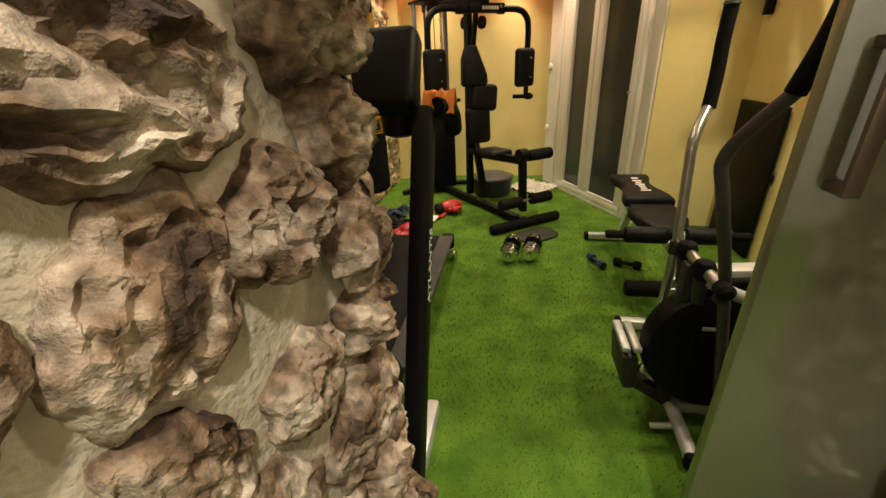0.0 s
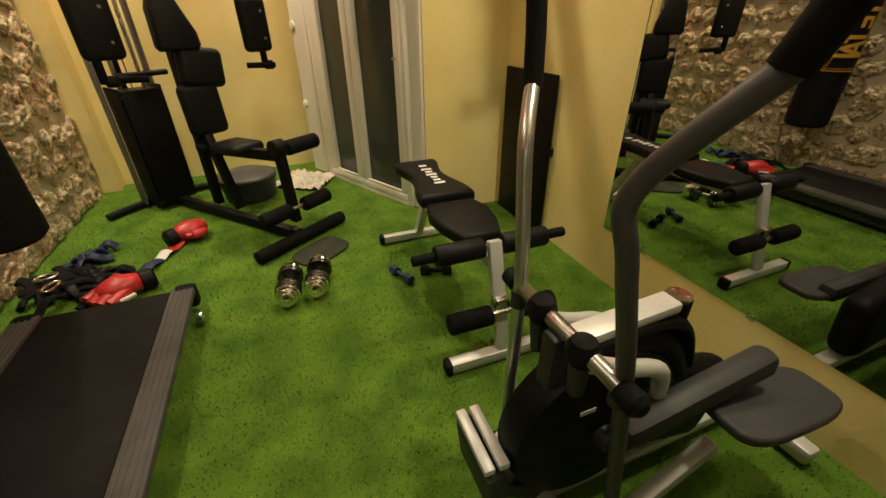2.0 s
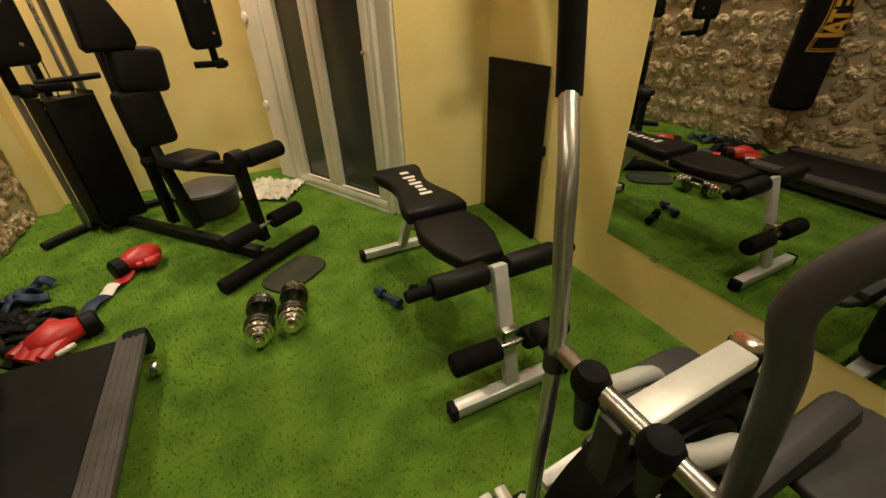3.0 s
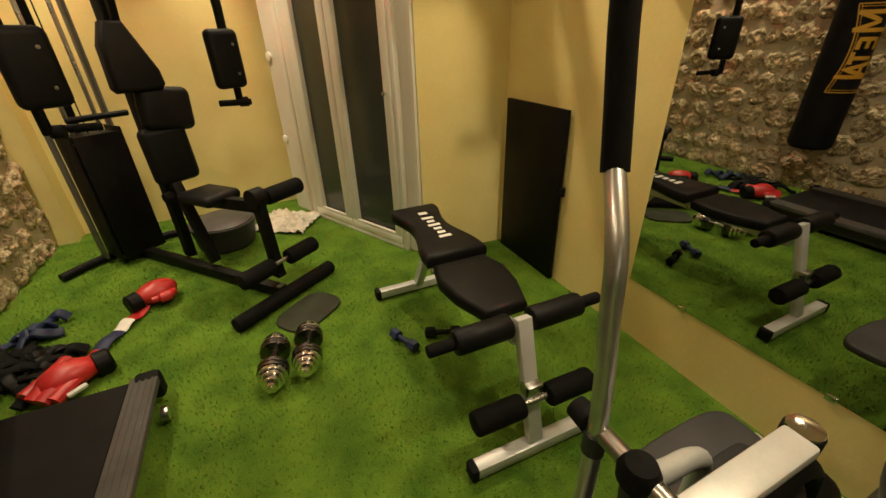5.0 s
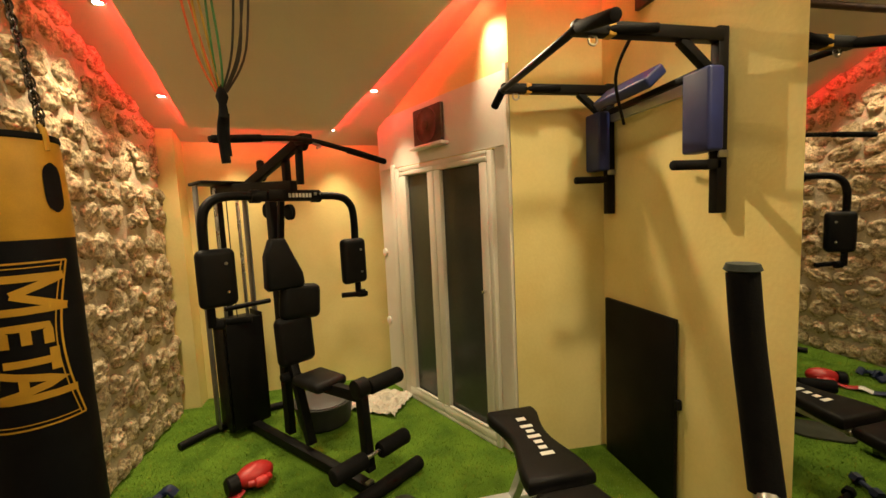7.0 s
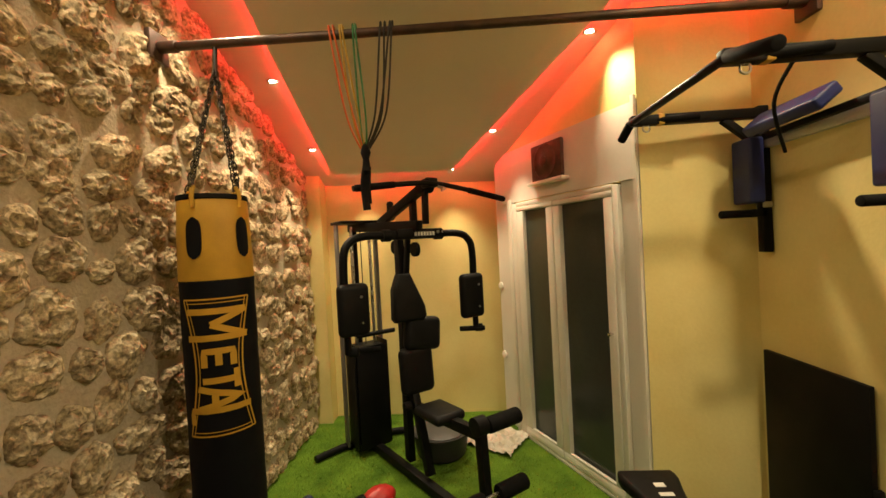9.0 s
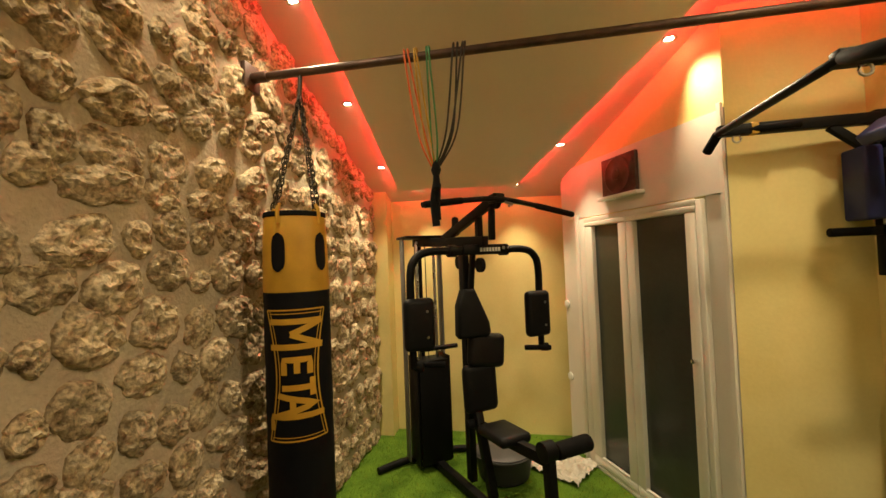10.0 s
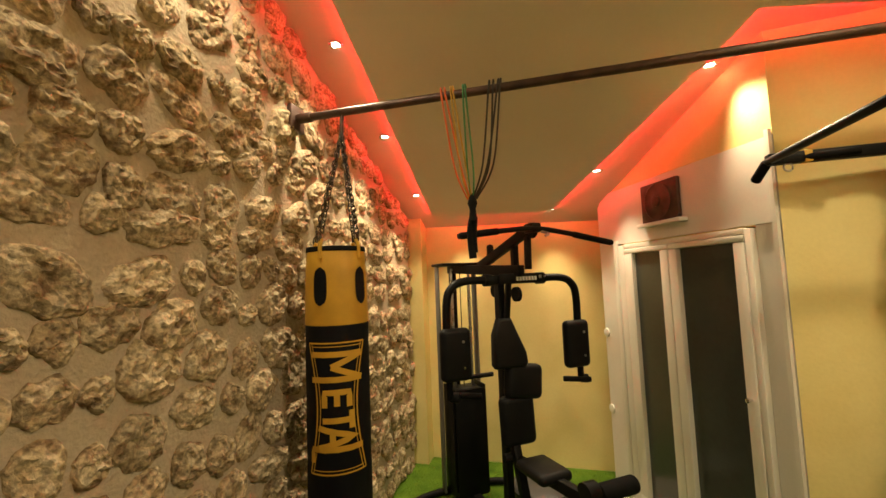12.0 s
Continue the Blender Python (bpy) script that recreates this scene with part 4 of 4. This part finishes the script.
# ---- wall rack for dips and pull-ups ----
def dip_station():
    k = thing("dip_station", pose(XR, 0, 0), "black wall-mounted pull-up and dip station with blue pads", "dip station")
    ya, yb = 3.72, 3.0
    for y in (ya, yb):
        up = part("upright", beam((-0.03, y, 1.50), (-0.03, y, 2.24), 0.05, 0.04), BLACK, k)
        part("arm", beam((-0.03, y, 2.205), (-0.68, y, 2.205), 0.045, 0.05), BLACK, up)
        part("brace", beam((-0.03, y, 2.03), (-0.22, y, 2.185), 0.035, 0.035), BLACK, up)
        part("side_pad", pad((-0.09, y + 0.02, 1.915), (0.075, 0.14, 0.33), 0.014), BLUE, up, "blue padded cushion")
        part("dip_arm", beam((-0.03, y, 1.70), (-0.10, y, 1.70), 0.04, 0.04), BLACK, up)
        part("dip_grip", rod((-0.05, y, 1.70), (-0.25, y, 1.70), 0.020), FOAM, up)
        part("sleeve", box((-0.03, y, 1.74), (0.046, 0.056, 0.03), 0.004), STEEL, up)
        part("arm_mark", box((-0.53, y, 2.205), (0.03, 0.049, 0.054), 0.003), GOLD, up, "small yellow sticker")
        part("eye_ring", tube([(-0.60 + 0.018 * math.cos(t * math.pi / 5), y, 2.165 + 0.018 * math.sin(t * math.pi / 5)) for t in range(11)], 0.005, 6, False), STEEL, up)
        part("foam_grip", rod((-0.36, y - 0.05, 2.20), (-0.62, y + 0.01, 2.20), 0.018), FOAM, up)
    part("cross_bar", rod((-0.67, ya + 0.03, 2.20), (-0.67, yb - 0.03, 2.20), 0.017), BLACK, k)
    for y, z, s in ((ya + 0.02, 2.20, 1), (yb - 0.02, 2.20, -1)):
        part("bar_grip", rod((-0.67, y, z), (-0.69, y + s * (0.08 if s > 0 else 0.24), z - 0.07), 0.022), FOAM, k)
    part("back_rest", pad((-0.13, 3.43, 2.125), (0.055, 0.38, 0.13), 0.014, (-4, 52, 0)), BLUE, k, "blue padded back rest")
    part("wall_rail", beam((-0.02, ya, 2.05), (-0.02, yb, 2.05), 0.03, 0.05), SILVER, k)
    part("rest_bracket", beam((-0.03, ya, 2.08), (-0.08, yb, 2.08), 0.03, 0.03), BLACK, k)
    part("hanging_strap", tube([(-0.42, 3.02, 2.20), (-0.36, 3.20, 2.10), (-0.20, 3.36, 1.94)], 0.007, 8), RUBBER, k)
    return k


dip_station()

# black board leaning on the right wall
bd = thing("black_board", pose(XR, 0, 0), "flat black board leaning upright on the yellow wall", "board")
part("board", box((-0.022, 3.492, 0.495), (0.024, 0.545, 0.985), 0.004), BLACK, bd)
part("latch", box((-0.018, 3.21, 0.56), (0.03, 0.02, 0.05), 0.004), RUBBER, bd)

# extractor fan above the door
fan = thing("extractor_fan", DM, "square brown extractor fan set in the white board above the door", "fan")
part("fan_case", box((0.447, 0.030, 2.18), (0.335, 0.03, 0.265), 0.008), BROWN, fan)
part("fan_grille", lathe([(0.12, 0), (0.13, 0.004), (0.12, 0.010), (0.10, 0.006), (0.06, 0.006), (0.05, 0.012), (0.02, 0.012), (0.02, 0)], 28, None, pose(0.447, 0.044, 2.18, -90)), BROWN, fan)
part("fan_hub", lathe([(0.035, 0), (0.034, 0.016), (0.004, 0.02)], 20, None, pose(0.447, 0.048, 2.18, -90)), BROWN, fan)
part("fan_ledge", box((0.462, 0.05, 2.032), (0.39, 0.07, 0.024), 0.005), WHITE, fan)
part("fan_knob", lathe([(0.008, 0), (0.012, 0.01), (0.004, 0.02)], 12, None, pose(0.64, 0.06, 2.05)), DARKGREY, fan)

# switches at the right end of the back wall
for z in (1.22, 0.60):
    sw = thing("wall_switch", DM @ pose(-0.305, 0, z), "small round white wall switch", "switch", "wall switches")
    part("plate", lathe([(0.035, 0), (0.034, 0.010), (0.02, 0.014), (0.002, 0.014)], 20, None, pose(0, 0.0, 0, -90)), SWITCH, sw)


# ---- things on the floor ----
def chrome_dumbbell(x, y, turn):
    d = thing("dumbbell", pose(x, y, 0.07, 0, 0, turn), "chrome dumbbell with stacked plates lying on the turf", "dumbbell", "pair of chrome dumbbells")
    part("bar", rod((0, -0.18, 0), (0, 0.18, 0), 0.014), CHROME, d)
    for s in (-1, 1):
        for k, (r, yy) in enumerate(((0.066, 0.055), (0.066, 0.078), (0.062, 0.101), (0.052, 0.123), (0.040, 0.143))):
            part("plate", lathe([(0.015, -0.010), (r * 0.96, -0.009), (r, -0.006), (r, 0.006), (r * 0.96, 0.009), (0.015, 0.010)], 28, None, pose(0, s * yy, 0, 90)), IRON if k < 2 else CHROME, d)
        part("nut", lathe([(0.012, -0.010), (0.026, -0.009), (0.026, 0.009), (0.012, 0.010)], 6, None, pose(0, s * 0.164, 0, 90)), CHROME, d)
    return d


chrome_dumbbell(0.235, 3.145, -8)
chrome_dumbbell(0.385, 3.17, -11)


def small_dumbbell(x, y, turn, mat, label):
    d = thing("hand_weight", pose(x, y, 0.03, 0, 0, turn), label, "dumbbell", "small hand weights")
    part("bar", rod((0, -0.05, 0), (0, 0.05, 0), 0.013), mat, d)
    for s in (-1, 1):
        part("head", lathe([(0.008, -0.028), (0.027, -0.022), (0.029, 0), (0.027, 0.022), (0.008, 0.028)], 6, None, pose(0, s * 0.062, 0, 90)), mat, d)


small_dumbbell(0.817, 3.06, 22, NAVY, "small blue rubber hand weight lying on the turf")
small_dumbbell(1.01, 3.03, 68, RUBBER, "small black hand weight lying under the bench")


def boxing_glove(x, y, turn, label):
    g = thing("boxing_glove", pose(x, y, 0, 0, 0, turn), label, "boxing glove", "pair of boxing gloves")
    bm = bmesh.new()
    bmesh.ops.create_icosphere(bm, subdivisions=3, radius=1)
    for v in bm.verts:
        c = v.co
        w = 1 + 0.18 * c.y
        v.co = Vector((c.x * 0.075 * w, c.y * 0.115, 0.068 + c.z * 0.062 * (1 + 0.15 * c.y)))
        v.co.z += 0.008 * noise.noise(v.co * 22)
    part("mitt", bm, RED, g)
    part("thumb", tube([(0.06, -0.05, 0.06), (0.088, 0.01, 0.06), (0.075, 0.065, 0.06)], 0.03, 12, radii=[0.6, 1, 0.7]), RED, g)
    part("cuff", lathe([(0.045, 0), (0.055, 0.01), (0.058, 0.06), (0.05, 0.065)], 20, None, pose(0, -0.15, 0.06, -90)), BLACK, g, "black cuff")


boxing_glove(-0.344, 4.05, -55, "red leather boxing glove lying on the turf")
boxing_glove(-0.58, 3.45, 115, "red leather boxing glove in a heap of wraps")


def heap(name, x, y, mat, label, category, n, seed, size):
    """A loose heap of straps or cloth."""
    rnd = random.Random(seed)
    h = thing(name, pose(x, y, 0), label, category)
    for k in range(n):
        a = rnd.uniform(0, 6.28)
        pts, p = [], Vector((rnd.uniform(-1, 1) * size * 0.5, rnd.uniform(-1, 1) * size * 0.4, 0.012 + 0.02 * rnd.random()))
        for j in range(6):
            pts.append(p.copy())
            a += rnd.uniform(-0.9, 0.9)
            p += Vector((math.cos(a), math.sin(a), 0)) * size * 0.22
            p.z = 0.014 + 0.05 * rnd.random() * (1 if j < 4 else 0.2)
        part("strap", tube(pts, 0.026, 8, flat=0.5), mat, h)
    return h


def hand_wrap():
    """A strap that trails from one glove to the other."""
    w = thing("hand_wrap", pose(0, 0, 0), "red, white and blue hand wrap trailing between the gloves", "hand wrap")
    run = smooth_path([(-0.40, 3.98, 0.03), (-0.43, 3.92, 0.014), (-0.46, 3.86, 0.03), (-0.49, 3.80, 0.012), (-0.52, 3.72, 0.03), (-0.55, 3.65, 0.014), (-0.57, 3.57, 0.03)], 5)
    for a, b, mat in ((0, 9, RED), (9, 15, PRINT), (15, 24, NAVY), (24, 31, RED)):
        part("strap", tube(run[a:b + 1], 0.036, 10, False, flat=0.32), mat, w)
    for k, (x, y) in enumerate(((-0.66, 3.36), (-0.62, 3.33), (-0.58, 3.32), (-0.70, 3.40))):
        part("fold", tube([(x + 0.06, y + 0.20, 0.05), (x + 0.03, y + 0.10, 0.085 - 0.01 * k), (x - 0.03, y, 0.05)], 0.034, 10, flat=0.8), RED, w)
    part("tag", box((-0.53, 3.34, 0.06), (0.075, 0.022, 0.02), 0.008, (10, 0, 40)), PRINT, w, "pale printed tag")


hand_wrap()
heap("strap_heap", -0.93, 3.66, RUBBER, "heap of black straps and ropes by the stone wall", "straps", 16, 5, 0.22)
heap("strap_heap", -0.80, 3.63, BLACK, "heap of black gloves and straps on the turf", "straps", 10, 12, 0.17)
heap("strap_heap", -0.93, 3.96, NAVY, "heap of dark blue straps by the stone wall", "straps", 6, 8, 0.16)
for x, y, tn in ((-0.98, 3.70, 25), (-0.92, 3.58, 70)):
    clip = thing("buckle", pose(x, y, 0.075, 8, 0, tn), "bright metal buckle lying on the strap heap", "buckle", "buckles")
    part("bar", tube([(0.05 * math.cos(k * math.pi / 6), 0.022 * math.sin(k * math.pi / 6), 0) for k in range(13)], 0.008, 8, False), CHROME, clip)

# crumpled plastic sheet by the door and a dark bucket behind the gym
bm = bmesh.new()
bmesh.ops.create_grid(bm, x_segments=30, y_segments=24, size=0.5)
for v in bm.verts:
    q = v.co * 6
    v.co = Vector((v.co.x * 0.46 * (1 + 0.2 * noise.noise(q * 0.4)), v.co.y * 0.40, 0.012 + 0.05 * abs(noise.noise(q)) + 0.03 * abs(noise.noise(q * 2.3)) + 0.05 * max(0, 0.3 - v.co.length)))
sol = solo("plastic_sheet", bm, PLASTIC, "crumpled pale plastic sheet on the turf by the door", "plastic sheet", m=pose(0.46, 4.86, 0, 0, 0, -35))
bk = thing("basin", pose(0.02, 4.69, 0), "dark plastic basin standing behind the gym", "basin")
part("tub", lathe([(0.02, 0.0), (0.17, 0.004), (0.19, 0.02), (0.215, 0.17), (0.225, 0.175), (0.225, 0.19), (0.205, 0.19), (0.18, 0.03), (0.02, 0.02)], 32), DARKGREY, bk)
part("lid", lathe([(0.02, 0.185), (0.20, 0.187), (0.205, 0.195), (0.16, 0.215), (0.02, 0.22)], 32), GREY, bk)

# orange cloth over the treadmill console
bm = bmesh.new()
bmesh.ops.create_grid(bm, x_segments=12, y_segments=12, size=0.5)
for v in bm.verts:
    q = v.co.copy()
    v.co = Vector((q.x * 0.095, q.y * 0.085, 0.012 * noise.noise(q * 7) - 0.25 * q.y * q.y))
solo("cloth", bm, ORANGE, "orange cloth lying over the treadmill console", "cloth", m=pose(0.005, 1.72, 1.245))

# flat pad beside the gym's foot bar
pad_out = [(math.copysign(0.175 * abs(math.cos(k * math.pi / 12)) ** 0.6, math.cos(k * math.pi / 12)), math.copysign(0.12 * abs(math.sin(k * math.pi / 12)) ** 0.6, math.sin(k * math.pi / 12))) for k in range(24)]
solo("rubber_pad", plate(pad_out, 0.017, pose(0, 0, 0.0085, -90), 0.005), RUBBERGREY, "thin grey rubber pad lying on the turf beside the gym", "pad", m=pose(0.435, 3.54, 0, 0, 0, 38))


# ---- stones of the walls, last ----
def stone_mesh(seed, sub=4, round_off=0.5, rough=0.40, mat=STONE):
    """One craggy fieldstone, about 1 across, its broken face towards +z."""
    bm = bmesh.new()
    bmesh.ops.create_icosphere(bm, subdivisions=sub, radius=0.5)
    off = Vector((seed * 7.3, seed * 3.1, seed * 5.7))
    for v in bm.verts:
        n = v.co.normalized()
        flat = Vector((n.x, n.y, 0))
        ang = flat.normalized() if flat.length > 1e-4 else Vector((1, 0, 0))
        edge = 1 + 0.30 * noise.noise(ang * 0.9 + off) + 0.20 * noise.noise(ang * 2.3 + off) + 0.08 * noise.noise(ang * 5 + off)
        x, y = n.x * 0.5 * edge, n.y * 0.5 * edge
        z = 0.5 * math.copysign(abs(n.z) ** round_off, n.z)
        q = Vector((x, y, n.z * 0.35)) * 1.0 + off
        crag = 0.42 * noise.noise(q * 2.4) + 0.26 * noise.noise(q * 5) + 0.20 * noise.noise(q * 10) + 0.12 * noise.noise(q * 19)
        crag -= 0.75 * max(0.0, noise.noise(q * 7.5 + Vector((9, 2, 4))) - 0.10)
        z += max(0.0, n.z + 0.15) * crag * rough
        side = 1 + 0.08 * noise.noise(q * 6) + 0.04 * noise.noise(q * 15)
        v.co = Vector((x * side, y * side, max(z, -0.15)))
    bmesh.ops.delete(bm, geom=[f for f in bm.faces if all(v.co.z < -0.149 for v in f.verts)], context="FACES")
    return mesh_of(bm, "stone", mat)


KINDS = [stone_mesh(i + 1) for i in range(14)]
BIG = [stone_mesh(i + 31, 5, 0.66, 0.42, BROWNSTONE) for i in range(8)]
rnd = random.Random(11)


def lay_stones(parent, to_world, w, h, pitch, keep, depth=(0.032, 0.052), fill=1.04, kinds=KINDS, far=None):
    """Fieldstones in loose courses over a face w by h; to_world(u, v) gives the place and the turn. Those that are far are joined."""
    v, verts, faces = pitch * 0.35, [], []
    while v < h:
        course = pitch * rnd.uniform(0.82, 1.12)
        u = rnd.uniform(-0.05, 0.05)
        while u < w:
            size = pitch * rnd.choice((0.62, 0.75, 0.9, 1.0, 1.2, 1.45))
            cu, cv = u + size / 2, v + rnd.uniform(-0.18, 0.18) * pitch
            u += size * rnd.uniform(1.02, 1.14)
            if not keep(cu, cv):
                continue
            m = to_world(cu, cv) @ pose(0, 0, 0, rnd.uniform(-6, 6), rnd.uniform(-6, 6), rnd.choice((0, 180)) + rnd.uniform(-35, 35)) @ Matrix.Diagonal((size * fill, min(size * 1.1, course) * fill * rnd.uniform(0.9, 1.12), rnd.uniform(*depth) * 2, 1))
            me = rnd.choice(kinds)
            if far and far(cu, cv):
                base = len(verts)
                verts += [m @ q.co for q in me.vertices]
                faces += [[base + k for k in p.vertices] for p in me.polygons]
                continue
            ob = new("stone", me)
            ob.parent, ob.matrix_basis = parent, m
        v += course
    if verts:
        me = bpy.data.meshes.new("far_stones")
        me.from_pydata(verts, [], faces)
        me.materials.append(STONE)
        for p in me.polygons:
            p.use_smooth = True
        ob = tagged(new("far_stones", me), "rough fieldstones at the far end of the wall", kind="stuff")
        ob.parent = parent


wl = bpy.data.objects["wall_left"]
FACE_X = Matrix(((0, 0, 1), (1, 0, 0), (0, 1, 0))).to_4x4()
lay_stones(wl, lambda u, v: Matrix.Translation((XL - 0.01, 0.7 + u, v)) @ FACE_X, 4.53, 3.3, 0.178, lambda u, v: v < ceil_z(XL, 0.7 + u) - 0.02, far=lambda u, v: u > 3.35 or u < 0.9)

we = bpy.data.objects["wall_entry_left"]
rv = Vector((0.15, 0.73, 0)).normalized()
JM = Matrix((rv, Vector((0, 0, 1)), Vector((rv.y, -rv.x, 0)))).transposed().to_4x4()
lay_stones(we, lambda u, v: Matrix.Translation(Vector((-0.19, 0.40, 0)) + rv * (u - 0.10) + Vector((0, 0, v))) @ JM, 0.80, 2.4, 0.20, lambda u, v: u < 0.74, (0.045, 0.07), 1.04, BIG)
z = 0.06
while z < 2.2:
    s = rnd.uniform(0.15, 0.22)
    ob = new("stone", rnd.choice(BIG))
    ob.parent = we
    ob.matrix_basis = Matrix.Translation((-0.075 + (0.03 if z > 0.95 else 0) + rnd.uniform(-0.02, 0.015), 1.06, z + s / 2)) @ JM @ pose(0, 0, 0, 0, 28, rnd.uniform(-30, 30)) @ Matrix.Diagonal((s * 1.15, s * 1.08, rnd.uniform(0.12, 0.17), 1))
    z += s * 0.95
wr = bpy.data.objects["wall_entry_right"]
FACE_LEFT = Matrix(((0, 0, -1), (-1, 0, 0), (0, 1, 0))).to_4x4()
lay_stones(wr, lambda u, v: Matrix.Translation((1.125, 1.14 - u, v)) @ FACE_LEFT, 0.66, 2.2, 0.17, lambda u, v: True, (0.05, 0.08), 1.2, BIG)
lay_stones(we, lambda u, v: Matrix.Translation((-1.15 + u, 1.12, v)) @ Matrix(((-1, 0, 0), (0, 0, 1), (0, 1, 0))).to_4x4(), 1.07, 2.3, 0.22, lambda u, v: u < 1.05, (0.035, 0.06), 1.1, BIG)


# ---- turf blades ----
N = 60000
g = np.random.default_rng(3)
px, py = g.uniform(-1.15, 1.83, N), g.uniform(0.5, 5.4, N)
a, lean, tall = g.uniform(0, 6.283, N), g.uniform(0.0, 0.008, N), g.uniform(0.007, 0.014, N)
dx, dy = np.cos(a) * 0.0022, np.sin(a) * 0.0022
vs = np.stack([np.stack([px - dx, py - dy, np.zeros(N)], 1), np.stack([px + dx, py + dy, np.zeros(N)], 1), np.stack([px - dy * lean * 450, py + dx * lean * 450, tall], 1)], 1).reshape(-1, 3)
me = bpy.data.meshes.new("turf_blades")
me.from_pydata(vs.tolist(), [], np.arange(3 * N).reshape(-1, 3).tolist())
me.materials.append(BLADE)
tagged(new("turf_blades", me), "short green artificial grass blades of the floor", "artificial grass", kind="stuff")
